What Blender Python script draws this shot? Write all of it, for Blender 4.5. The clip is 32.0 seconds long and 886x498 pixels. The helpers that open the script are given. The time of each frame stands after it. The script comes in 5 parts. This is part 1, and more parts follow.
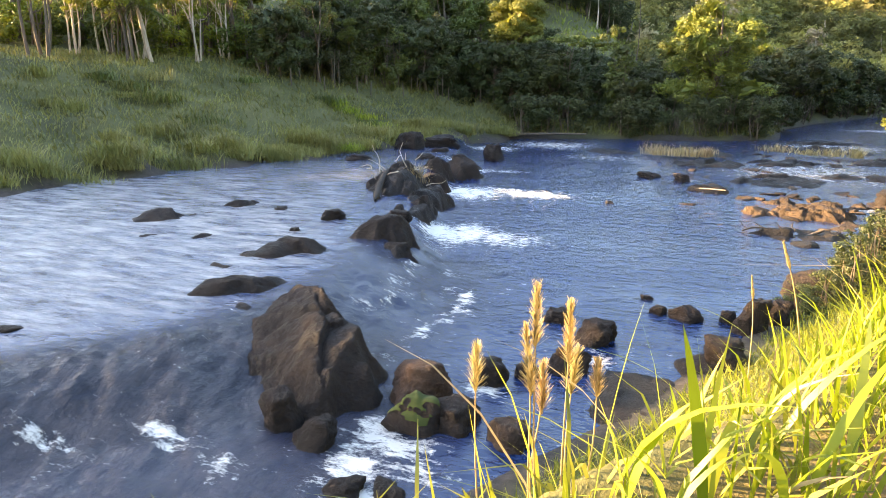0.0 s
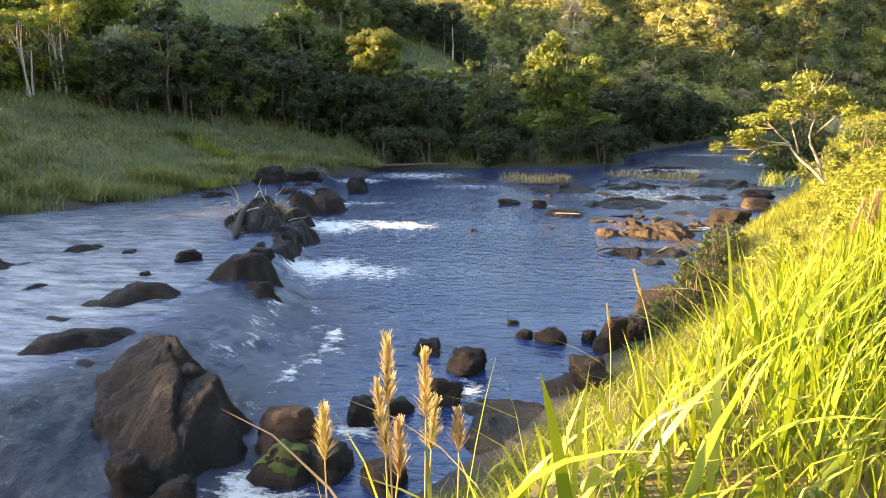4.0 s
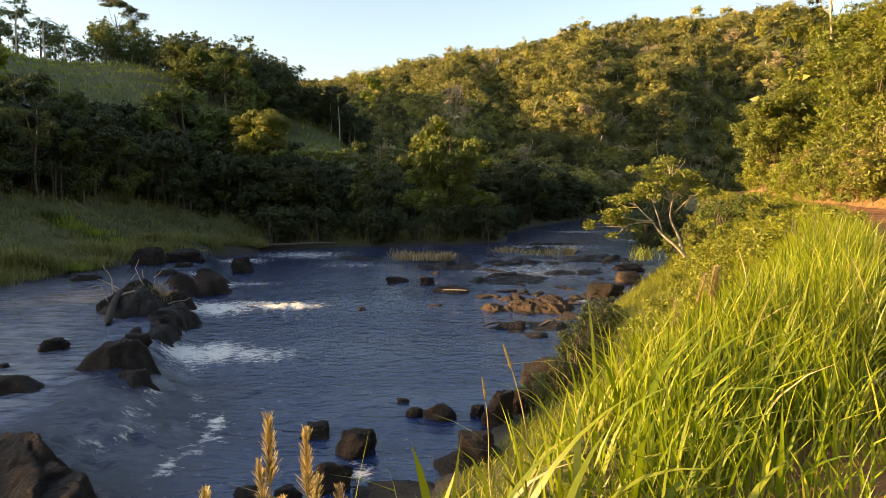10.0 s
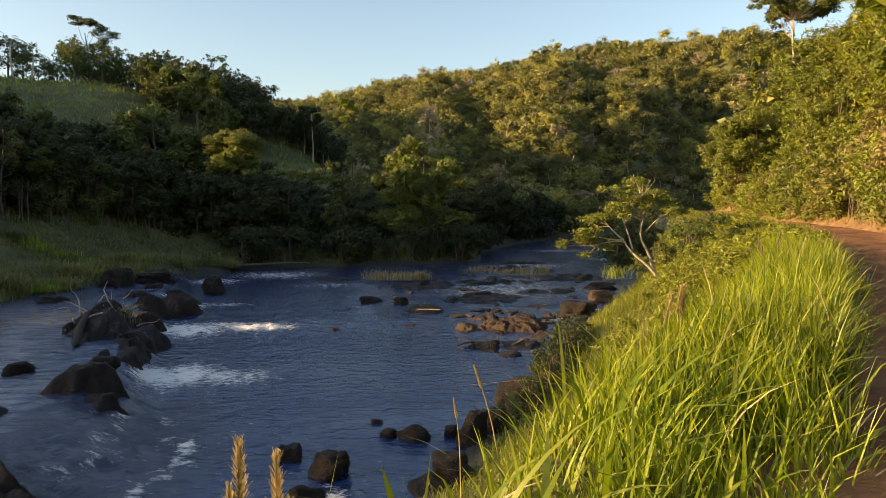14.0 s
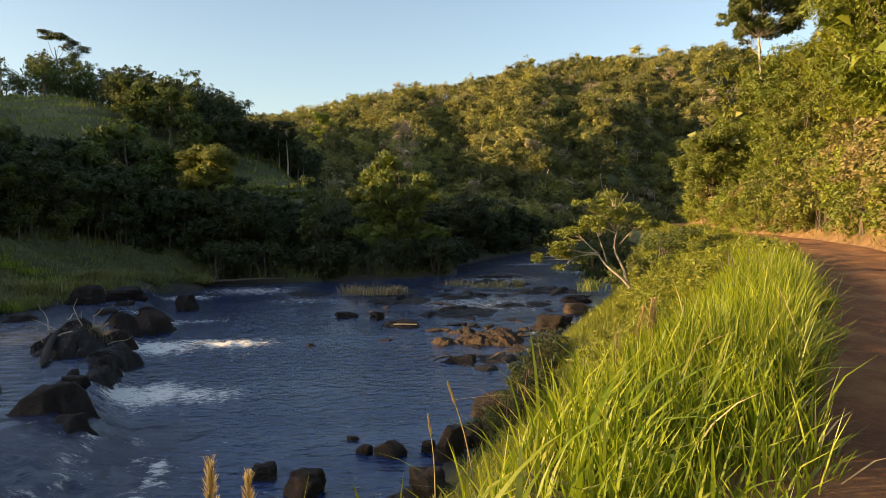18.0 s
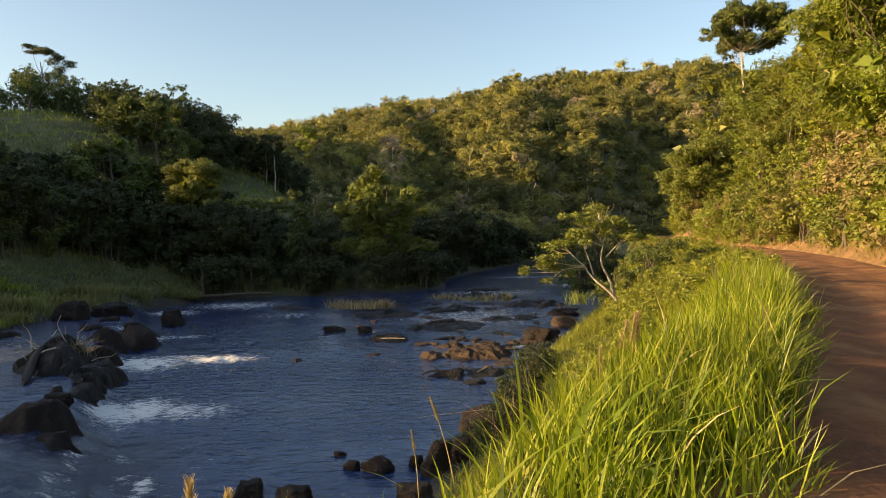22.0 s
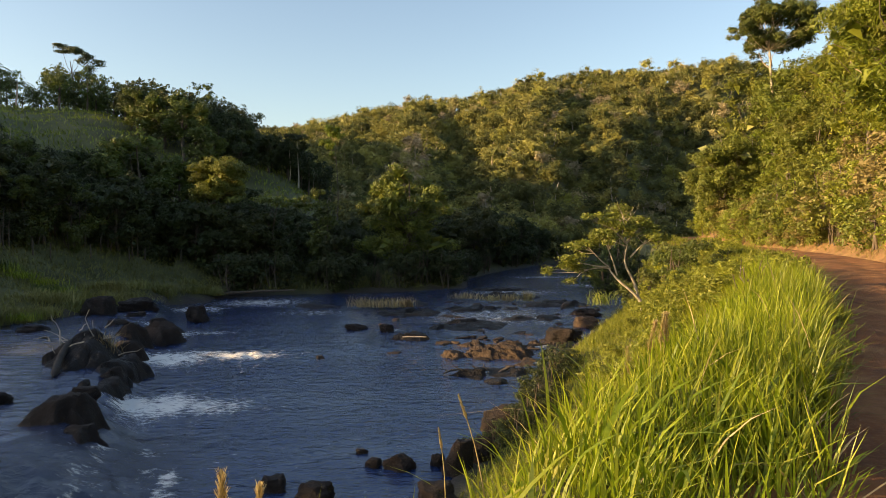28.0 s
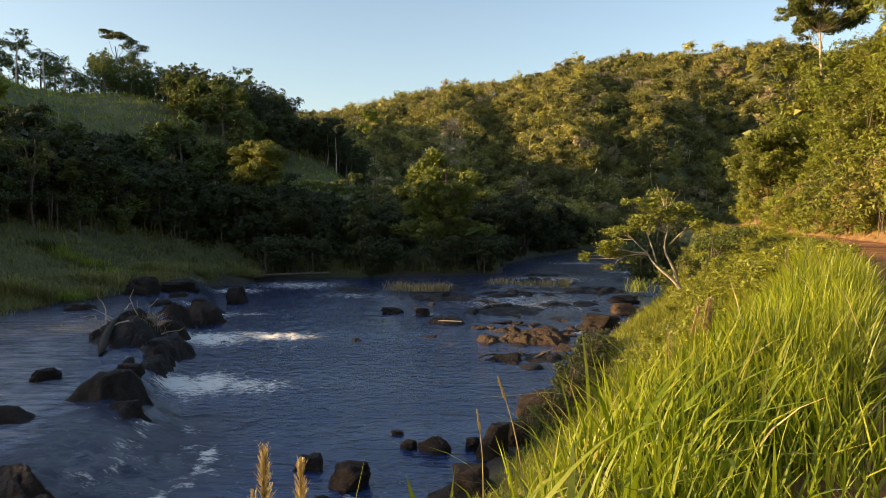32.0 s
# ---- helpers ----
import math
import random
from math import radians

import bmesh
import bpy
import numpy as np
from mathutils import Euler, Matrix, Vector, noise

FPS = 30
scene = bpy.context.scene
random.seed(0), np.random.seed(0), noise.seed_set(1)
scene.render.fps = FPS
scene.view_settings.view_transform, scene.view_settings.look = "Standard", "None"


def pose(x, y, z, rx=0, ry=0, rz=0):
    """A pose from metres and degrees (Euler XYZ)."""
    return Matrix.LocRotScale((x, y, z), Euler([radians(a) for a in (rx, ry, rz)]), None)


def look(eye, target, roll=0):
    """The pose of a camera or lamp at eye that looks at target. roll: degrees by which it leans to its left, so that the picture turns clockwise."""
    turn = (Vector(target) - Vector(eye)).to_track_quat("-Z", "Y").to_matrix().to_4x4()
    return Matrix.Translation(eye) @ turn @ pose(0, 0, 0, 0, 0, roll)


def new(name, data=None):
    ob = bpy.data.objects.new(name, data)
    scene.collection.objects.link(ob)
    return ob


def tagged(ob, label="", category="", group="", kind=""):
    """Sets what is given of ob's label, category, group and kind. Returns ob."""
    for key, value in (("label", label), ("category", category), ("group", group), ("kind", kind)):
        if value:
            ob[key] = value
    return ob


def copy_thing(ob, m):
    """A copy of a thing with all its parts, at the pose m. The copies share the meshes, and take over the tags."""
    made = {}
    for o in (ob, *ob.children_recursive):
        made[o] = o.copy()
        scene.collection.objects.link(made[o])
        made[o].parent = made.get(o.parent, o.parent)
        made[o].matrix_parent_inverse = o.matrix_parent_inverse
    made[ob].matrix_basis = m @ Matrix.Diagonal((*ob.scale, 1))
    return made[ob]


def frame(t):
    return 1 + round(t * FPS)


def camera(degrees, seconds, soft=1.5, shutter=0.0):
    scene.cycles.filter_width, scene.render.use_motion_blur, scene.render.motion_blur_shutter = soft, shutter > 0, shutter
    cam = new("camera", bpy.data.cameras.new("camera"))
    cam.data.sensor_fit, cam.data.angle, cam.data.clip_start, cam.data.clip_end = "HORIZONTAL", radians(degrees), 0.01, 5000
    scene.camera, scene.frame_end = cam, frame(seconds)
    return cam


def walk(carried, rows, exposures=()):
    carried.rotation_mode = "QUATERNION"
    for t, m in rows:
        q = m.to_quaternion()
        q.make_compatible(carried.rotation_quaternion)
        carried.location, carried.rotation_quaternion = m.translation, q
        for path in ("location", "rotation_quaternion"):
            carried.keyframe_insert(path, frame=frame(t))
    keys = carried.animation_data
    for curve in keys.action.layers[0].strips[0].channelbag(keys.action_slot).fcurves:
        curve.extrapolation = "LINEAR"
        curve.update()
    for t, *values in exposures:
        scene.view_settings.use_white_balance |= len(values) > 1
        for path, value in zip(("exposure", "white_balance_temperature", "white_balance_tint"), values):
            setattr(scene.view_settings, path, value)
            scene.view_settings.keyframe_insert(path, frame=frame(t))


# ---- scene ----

cam = camera(65.75, 32.0, 0.55)
PATH = [
    (0, (-0.150, 0.044, 5.410), (-6.658, 18.251, 0.297), 0.27),
    (0.5, (-0.147, 0.028, 5.424), (-6.204, 18.407, 0.374), 0.54),
    (1, (-0.121, 0.007, 5.438), (-5.456, 18.654, 0.553), 0.82),
    (1.5, (-0.123, -0.022, 5.459), (-4.725, 18.840, 0.659), 0.78),
    (2, (-0.107, -0.039, 5.463), (-4.537, 18.882, 0.736), 0.79),
    (2.5, (-0.090, -0.022, 5.460), (-4.085, 19.047, 0.942), 0.09),
    (3, (-0.094, 0.113, 5.416), (-3.139, 19.406, 1.116), -0.02),
    (3.5, (-0.124, 0.234, 5.412), (-3.035, 19.553, 1.135), -0.14),
    (5.5, (-0.098, 0.341, 5.397), (-2.435, 19.914, 2.017), -0.18),
    (6, (-0.096, 0.367, 5.387), (-1.996, 20.064, 2.489), -0.37),
    (6.5, (-0.092, 0.380, 5.380), (-1.713, 20.112, 2.550), -0.37),
    (7, (-0.083, 0.370, 5.390), (-1.714, 20.101, 2.555), -0.29),
    (7.5, (-0.073, 0.372, 5.393), (-1.375, 20.166, 2.838), -0.34),
    (8, (-0.074, 0.357, 5.415), (-0.713, 20.214, 3.121), 0.35),
    (8.5, (-0.060, 0.080, 5.468), (-0.350, 19.975, 3.439), 0.03),
    (9, (-0.044, 0.057, 5.478), (-0.042, 19.956, 3.472), 0.05),
    (9.5, (-0.059, 0.052, 5.480), (0.237, 19.956, 3.541), 0.13),
    (10, (-0.051, 0.078, 5.473), (0.226, 19.975, 3.465), 0.13),
    (10.5, (-0.043, 0.075, 5.471), (0.536, 19.975, 3.561), 0.29),
    (11, (-0.042, 0.055, 5.471), (0.526, 19.958, 3.586), -0.01),
    (11.5, (-0.034, 0.030, 5.490), (0.646, 19.934, 3.657), 0.03),
    (12, (-0.035, 0.031, 5.492), (0.606, 19.944, 3.753), 0.16),
    (12.5, (-0.031, 0.027, 5.495), (0.845, 19.952, 4.000), 0.16),
    (13, (-0.044, 0.035, 5.491), (0.970, 19.954, 4.011), 0.19),
    (13.5, (-0.050, 0.025, 5.489), (0.883, 19.942, 3.925), 0.28),
    (14, (-0.033, 0.023, 5.492), (0.997, 19.944, 4.045), 0.09),
    (14.5, (-0.024, 0.008, 5.499), (1.054, 19.923, 3.999), 0.05),
    (16.5, (-0.026, 0.030, 5.495), (1.150, 19.960, 4.295), -0.10),
    (17, (-0.014, 0.033, 5.486), (1.471, 19.945, 4.334), 0.12),
    (17.5, (-0.019, 0.025, 5.508), (1.516, 19.935, 4.411), -0.11),
    (18, (-0.015, -0.008, 5.510), (1.708, 19.891, 4.470), -0.22),
    (18.5, (0.006, -0.017, 5.505), (1.694, 19.887, 4.514), -0.36),
    (19, (0.000, -0.000, 5.500), (1.690, 19.903, 4.488), -0.18),
    (19.5, (0.001, 0.000, 5.518), (1.605, 19.907, 4.439), -0.38),
    (20, (0.006, -0.009, 5.512), (1.642, 19.903, 4.584), -0.35),
    (20.5, (0.013, -0.017, 5.516), (1.870, 19.878, 4.640), -0.36),
    (21, (0.018, -0.023, 5.513), (2.025, 19.860, 4.724), -0.39),
    (21.5, (0.020, -0.036, 5.524), (2.075, 19.845, 4.805), -0.64),
    (22, (0.017, -0.043, 5.528), (2.086, 19.839, 4.874), -0.45),
    (22.5, (0.018, -0.032, 5.533), (2.003, 19.858, 4.858), -0.35),
    (23, (0.010, -0.031, 5.533), (1.943, 19.866, 4.938), -0.47),
    (23.5, (0.002, -0.027, 5.520), (1.877, 19.877, 4.942), -0.23),
    (24, (-0.010, -0.030, 5.531), (1.951, 19.865, 4.942), -0.40),
    (24.5, (-0.004, -0.020, 5.531), (1.989, 19.871, 4.909), -0.32),
    (25, (0.005, -0.027, 5.524), (1.985, 19.867, 4.970), -0.46),
    (25.5, (0.014, -0.027, 5.513), (1.834, 19.878, 4.821), -0.55),
    (26, (0.007, -0.027, 5.505), (1.588, 19.897, 4.795), -0.18),
    (26.5, (-0.004, -0.032, 5.520), (1.604, 19.892, 4.861), -0.34),
    (28.5, (-0.028, -0.001, 5.507), (1.338, 19.940, 4.815), 0.03),
    (29, (-0.023, 0.004, 5.502), (1.267, 19.949, 4.752), -0.09),
    (29.5, (-0.030, 0.005, 5.494), (1.252, 19.948, 4.692), -0.12),
    (30, (-0.014, -0.007, 5.497), (1.260, 19.939, 4.749), -0.30),
    (30.5, (-0.019, -0.013, 5.498), (1.216, 19.935, 4.737), -0.35),
    (31, (-0.032, -0.012, 5.488), (1.053, 19.937, 4.575), -0.42),
    (31.5, (-0.036, 0.016, 5.489), (0.723, 19.979, 4.535), -0.02),
    (32, (-0.050, 0.029, 5.485), (0.352, 19.994, 4.373), 0.42),
]
EXPOSURES = [(0, 3.25, 8000, 16), (3.5, 2.9, 7800, 14), (6, 2.64, 7500, 14), (8, 2.2, 8300, 14), (9, 1.7, 8700, 16), (10.5, 1.55, 8500, 16), (12, 1.4, 8300, 14), (14, 1.2, 7900, 14), (32, 1.15, 7700, 14)]
walk(cam, [(t, look(eye, target, roll)) for t, eye, target, roll in PATH], EXPOSURES)

# ---- world, sun ----
SUN_AZ, SUN_EL = -100.0, 12.5
world = bpy.data.worlds.new("sky")
scene.world = world
world.use_nodes = True
sky = world.node_tree.nodes.new("ShaderNodeTexSky")
sky.sky_type = "NISHITA"
sky.sun_disc = False
sky.sun_elevation = radians(SUN_EL)
sky.sun_rotation = radians(SUN_AZ)
sky.air_density, sky.dust_density, sky.ozone_density = 1.0, 1.4, 2.0
back = world.node_tree.nodes["Background"]
back.inputs["Strength"].default_value = 0.142
world.node_tree.links.new(sky.outputs["Color"], back.inputs["Color"])
sun = new("sun", bpy.data.lights.new("sun", "SUN"))
sun.data.energy, sun.data.angle, sun.data.color = 5.0, radians(0.6), (1.0, 0.73, 0.38)
az, el = radians(SUN_AZ), radians(SUN_EL)
sun.matrix_world = look((math.sin(az) * math.cos(el) * 90, math.cos(az) * math.cos(el) * 90, math.sin(el) * 90), (0, 0, 0))

# ---- materials ----
def material(name, build):
    m = bpy.data.materials.new(name)
    m.use_nodes = True
    nt = m.node_tree
    for n in list(nt.nodes):
        nt.nodes.remove(n)
    out = nt.nodes.new("ShaderNodeOutputMaterial")
    N = lambda kind, **inputs: node(nt, kind, inputs)
    nt.links.new(build(nt, N), out.inputs["Surface"])
    return m


def node(nt, kind, inputs):
    n = nt.nodes.new("ShaderNode" + kind)
    for key, value in inputs.items():
        if key == "_operation":
            n.operation = value
            continue
        if key == "_feature":
            n.feature = value
            continue
        if key == "_data_type":
            n.data_type = value
            continue
        if key == "_blend_type":
            n.blend_type = value
            continue
        slot = n.inputs[int(key[1:])] if key[0] == "i" and key[1:].isdigit() else n.inputs[key.replace("_", " ")]
        if isinstance(value, bpy.types.NodeSocket):
            nt.links.new(value, slot)
        else:
            slot.default_value = value
    return n


def ramp(nt, fac, *stops):
    n = nt.nodes.new("ShaderNodeValToRGB")
    nt.links.new(fac, n.inputs[0])
    el_ = n.color_ramp.elements
    while len(el_) < len(stops):
        el_.new(0.5)
    for e, (p, c) in zip(el_, stops):
        e.position, e.color = p, (*c, 1) if len(c) == 3 else (c[0],) * 3 + (1,)
    return n.outputs["Color"]


def noise_at(nt, N, scale, detail=5.0, rough=0.6, vec=None, stretch=None):
    co = vec or nt.nodes.new("ShaderNodeNewGeometry").outputs["Position"]
    if stretch:
        co = N("Mapping", Vector=co, Scale=stretch).outputs[0]
    return N("TexNoise", Vector=co, Scale=scale, Detail=detail, Roughness=rough).outputs["Fac"]


def mixc(N, fac, a, b, blend="MIX"):
    n = N("Mix", _data_type="RGBA", _blend_type=blend)
    nt = n.id_data
    for i, v in ((0, fac), (6, a), (7, b)):
        if isinstance(v, bpy.types.NodeSocket):
            nt.links.new(v, n.inputs[i])
        else:
            n.inputs[i].default_value = v if i == 0 else (*v, 1)
    return n.outputs[2]


def attr(nt, name):
    n = nt.nodes.new("ShaderNodeAttribute")
    n.attribute_name = name
    return n.outputs["Fac"]


def leaf_material(name, dark, mid, bright, glow=0.24, rough=0.55, spread=0.55):
    """Foliage: each leaf and each tree has its own tone; light passes through the blade."""
    dark, bright = ([m_ + (v_ - m_) * spread for m_, v_ in zip(mid, c_)] for c_ in (dark, bright))

    def build(nt, N):
        geo = nt.nodes.new("ShaderNodeNewGeometry")
        info = nt.nodes.new("ShaderNodeObjectInfo")
        island = ramp(nt, geo.outputs["Random Per Island"], (0.0, dark), (0.5, mid), (1.0, bright))
        broad = noise_at(nt, N, 0.35, 3.0)
        tone = N("HueSaturation", Color=island, Hue=N("MapRange", Value=info.outputs["Random"], To_Min=0.485, To_Max=0.515).outputs[0],
                 Value=N("MapRange", Value=broad, From_Min=0.3, From_Max=0.7, To_Min=0.7, To_Max=1.3).outputs[0]).outputs[0]
        d = N("BsdfPrincipled", Base_Color=tone, Roughness=rough).outputs[0]
        t = N("BsdfTranslucent", Color=tone).outputs[0]
        return N("MixShader", i0=glow, i1=d, i2=t).outputs[0]
    return material(name, build)


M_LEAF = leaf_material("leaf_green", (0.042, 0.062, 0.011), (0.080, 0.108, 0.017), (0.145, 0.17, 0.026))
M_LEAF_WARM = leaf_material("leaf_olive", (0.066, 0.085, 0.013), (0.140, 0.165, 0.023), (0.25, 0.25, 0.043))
# darker leaf copy with the valley's shade put into its colour
M_LEAF_SHADE = leaf_material("leaf_shaded", (0.022, 0.032, 0.010), (0.044, 0.060, 0.015), (0.080, 0.098, 0.022))
# lighter, yellower leaf copy with sunlight put into its colour
M_LEAF_SUN = leaf_material("leaf_sunlit", (0.085, 0.120, 0.012), (0.165, 0.205, 0.020), (0.28, 0.29, 0.040), 0.36)
M_BLADE = leaf_material("grass_blade", (0.13, 0.18, 0.012), (0.25, 0.31, 0.020), (0.42, 0.43, 0.06), 0.5, 0.42, 1.0)
M_WEED = leaf_material("weed_leaf", (0.11, 0.15, 0.018), (0.20, 0.245, 0.028), (0.33, 0.345, 0.065), 0.35, 0.55, 0.9)
M_STRAW = leaf_material("straw", (0.26, 0.20, 0.09), (0.42, 0.33, 0.16), (0.60, 0.49, 0.28), 0.3, 0.7, 1.0)
M_DRY = leaf_material("dry_brush", (0.13, 0.11, 0.04), (0.24, 0.20, 0.07), (0.40, 0.33, 0.14), 0.3, 0.7)
M_MEADOW = leaf_material("meadow_blade", (0.12, 0.13, 0.035), (0.20, 0.205, 0.055), (0.30, 0.28, 0.09), 0.3)


def build_woods(nt, N):
    geo = nt.nodes.new("ShaderNodeNewGeometry")
    tone = attr(nt, "tone")
    tree = ramp(nt, tone, (0.0, (0.070, 0.078, 0.022)), (0.3, (0.145, 0.152, 0.038)), (0.55, (0.245, 0.232, 0.064)), (0.8, (0.30, 0.30, 0.058)), (1.0, (0.33, 0.27, 0.17)))
    col = N("HueSaturation", Color=tree, Value=N("MapRange", Value=geo.outputs["Random Per Island"], To_Min=0.8, To_Max=1.2).outputs[0]).outputs[0]
    d = N("BsdfPrincipled", Base_Color=col, Roughness=0.7).outputs[0]
    t = N("BsdfTranslucent", Color=col).outputs[0]
    return N("MixShader", i0=0.25, i1=d, i2=t).outputs[0]


M_WOODS = material("leaf_far_woods", build_woods)


def bark_material(name, dark, light):
    def build(nt, N):
        streak = noise_at(nt, N, 9.0, 6.0, 0.7, None, (1, 1, 0.25))
        col = ramp(nt, streak, (0.3, dark), (0.7, light))
        b = N("Bump", Height=streak, Strength=0.5, Distance=0.02).outputs[0]
        return N("BsdfPrincipled", Base_Color=col, Roughness=0.85, Normal=b).outputs[0]
    return material(name, build)


M_BARK = bark_material("bark_brown", (0.05, 0.038, 0.028), (0.16, 0.125, 0.095))
M_BARK_PALE = bark_material("bark_pale", (0.22, 0.17, 0.12), (0.58, 0.50, 0.40))
M_BARK_DARK = bark_material("bark_dark", (0.012, 0.010, 0.008), (0.050, 0.040, 0.032))


def rock_material(name, dark, mid, light, wet=0.5):
    def build(nt, N):
        co = nt.nodes.new("ShaderNodeNewGeometry").outputs["Position"]
        a = noise_at(nt, N, 1.3, 6.0, 0.62, co)
        b = noise_at(nt, N, 11.0, 6.0, 0.7, co)
        c = noise_at(nt, N, 2.3, 4.0, 0.6, co, (0.9, 1.0, 1.3))
        col = ramp(nt, a, (0.32, dark), (0.52, mid), (0.72, light))
        col = mixc(N, ramp(nt, b, (0.45, (0.0,)), (0.75, (0.5,))), col, light)
        info = nt.nodes.new("ShaderNodeObjectInfo")
        col = N("HueSaturation", Color=col, Value=N("MapRange", Value=info.outputs["Random"], To_Min=0.75, To_Max=1.2).outputs[0]).outputs[0]
        crack = ramp(nt, c, (0.46, (1.0,)), (0.5, (0.0,)), (0.54, (1.0,)))
        h = mixc(N, 0.09, b, crack)
        n = N("Bump", Height=h, Strength=1.0, Distance=0.16).outputs[0]
        rough = N("MapRange", Value=a, From_Min=0.3, From_Max=0.7, To_Min=wet, To_Max=0.9).outputs[0]
        return N("BsdfPrincipled", Base_Color=col, Roughness=rough, Normal=n, Specular_IOR_Level=0.3).outputs[0]
    return material(name, build)


M_ROCK = rock_material("river_rock", (0.011, 0.008, 0.007), (0.025, 0.018, 0.016), (0.056, 0.039, 0.031))
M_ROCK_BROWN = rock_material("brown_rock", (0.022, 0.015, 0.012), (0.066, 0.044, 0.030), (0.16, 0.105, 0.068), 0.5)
M_ROCK_RED = rock_material("reddish_rock", (0.040, 0.022, 0.015), (0.105, 0.058, 0.038), (0.19, 0.115, 0.08))
M_MOSS = leaf_material("moss", (0.018, 0.028, 0.006), (0.035, 0.05, 0.008), (0.07, 0.085, 0.014), 0.1, 0.9)
M_ROCK_WET = rock_material("wet_bedrock", (0.008, 0.007, 0.008), (0.020, 0.017, 0.017), (0.050, 0.041, 0.037), 0.3)


def build_ground(nt, N):
    co = nt.nodes.new("ShaderNodeNewGeometry").outputs["Position"]
    a, b = noise_at(nt, N, 0.22, 5.0, 0.6, co), noise_at(nt, N, 6.0, 6.0, 0.7, co)
    grass = ramp(nt, a, (0.3, (0.055, 0.060, 0.020)), (0.5, (0.090, 0.095, 0.030)), (0.72, (0.15, 0.145, 0.055)))
    grass = mixc(N, ramp(nt, b, (0.4, (0.0,)), (0.8, (0.6,))), grass, (0.035, 0.040, 0.014))
    soil = ramp(nt, noise_at(nt, N, 1.1, 6.0, 0.7, co), (0.3, (0.13, 0.068, 0.030)), (0.55, (0.27, 0.155, 0.070)), (0.75, (0.42, 0.27, 0.12)))
    bed = ramp(nt, b, (0.35, (0.020, 0.017, 0.015)), (0.7, (0.075, 0.060, 0.050)))
    col = mixc(N, attr(nt, "soil"), grass, soil)
    col = mixc(N, attr(nt, "bed"), col, bed)
    n = N("Bump", Height=b, Strength=0.7, Distance=0.08).outputs[0]
    return N("BsdfPrincipled", Base_Color=col, Roughness=0.9, Normal=n).outputs[0]


M_GROUND = material("ground", build_ground)


def build_road(nt, N):
    co = nt.nodes.new("ShaderNodeNewGeometry").outputs["Position"]
    a, b = noise_at(nt, N, 0.8, 6.0, 0.65, co), noise_at(nt, N, 18.0, 6.0, 0.75, co)
    col = ramp(nt, a, (0.3, (0.10, 0.036, 0.014)), (0.5, (0.22, 0.085, 0.031)), (0.72, (0.42, 0.215, 0.090)))
    col = mixc(N, ramp(nt, b, (0.5, (0.0,)), (0.75, (0.55,))), col, (0.36, 0.19, 0.09))
    stones = N("TexVoronoi", Vector=co, Scale=9.0).outputs["Distance"]
    n = N("Bump", Height=mixc(N, 0.35, b, stones), Strength=1.0, Distance=0.07).outputs[0]
    return N("BsdfPrincipled", Base_Color=col, Roughness=0.95, Normal=n).outputs[0]


M_ROAD = material("red_earth_road", build_road)


def build_water(nt, N):
    co = nt.nodes.new("ShaderNodeNewGeometry").outputs["Position"]
    fine = noise_at(nt, N, 2.3, 5.0, 0.54, co, (0.8, 1.4, 1))
    swell = noise_at(nt, N, 0.55, 2.0, 0.5, co, (0.7, 1.1, 1))
    h = mixc(N, 0.4, fine, swell)
    thin = attr(nt, "thin")
    film = noise_at(nt, N, 4.5, 8.0, 0.66, co, (1.0, 0.55, 1))
    h = mixc(N, N("Math", _operation="MULTIPLY", i0=thin, i1=0.7).outputs[0], h, film)
    patch = noise_at(nt, N, 0.16, 3.0, 0.6, co, (0.7, 1.6, 1))
    lively = N("MapRange", Value=patch, From_Min=0.35, From_Max=0.65, To_Min=0.55, To_Max=1.0).outputs[0]
    n = N("Bump", Height=h, Strength=lively, Distance=0.19).outputs[0]
    rock = ramp(nt, noise_at(nt, N, 1.5, 6.0, 0.65, co, (1.0, 0.6, 1)), (0.35, (0.014, 0.016, 0.021)), (0.65, (0.066, 0.061, 0.066)))
    # the deep blue base colour adds to the reflected sky
    col = mixc(N, N("Math", _operation="MULTIPLY", i0=thin, i1=0.85).outputs[0], (0.010, 0.029, 0.098), rock)
    water = N("BsdfPrincipled", Base_Color=col, Roughness=N("MapRange", Value=thin, To_Min=0.03, To_Max=0.13).outputs[0], IOR=1.6, Specular_IOR_Level=N("MapRange", Value=thin, To_Min=0.5, To_Max=0.24).outputs[0], Normal=n).outputs[0]
    lace = noise_at(nt, N, 4.6, 9.0, 0.78, co, (0.6, 1.3, 1.0))
    f = attr(nt, "foam")
    m = N("Math", _operation="ADD", i0=f, i1=N("MapRange", Value=lace, From_Min=0.3, From_Max=0.7, To_Min=-1.0, To_Max=0.45).outputs[0]).outputs[0]
    m = N("MapRange", Value=m, From_Min=0.1, From_Max=0.6).outputs[0]
    # pale streaks painted on as the bright sky's reflection
    glare = ramp(nt, noise_at(nt, N, 1.6, 8.0, 0.7, co, (0.45, 1.7, 1.0)), (0.34, (0.0,)), (0.68, (0.6,)))
    m = N("Math", _operation="MAXIMUM", i0=m, i1=N("Math", _operation="MULTIPLY", i0=glare, i1=attr(nt, "sky_glare")).outputs[0]).outputs[0]
    nb = N("Bump", Height=lace, Strength=0.8, Distance=0.10).outputs[0]
    foam = N("BsdfPrincipled", Base_Color=(0.80, 0.80, 0.78, 1), Roughness=0.6, Normal=nb).outputs[0]
    return N("MixShader", i0=m, i1=water, i2=foam).outputs[0]


M_WATER = material("river_water", build_water)

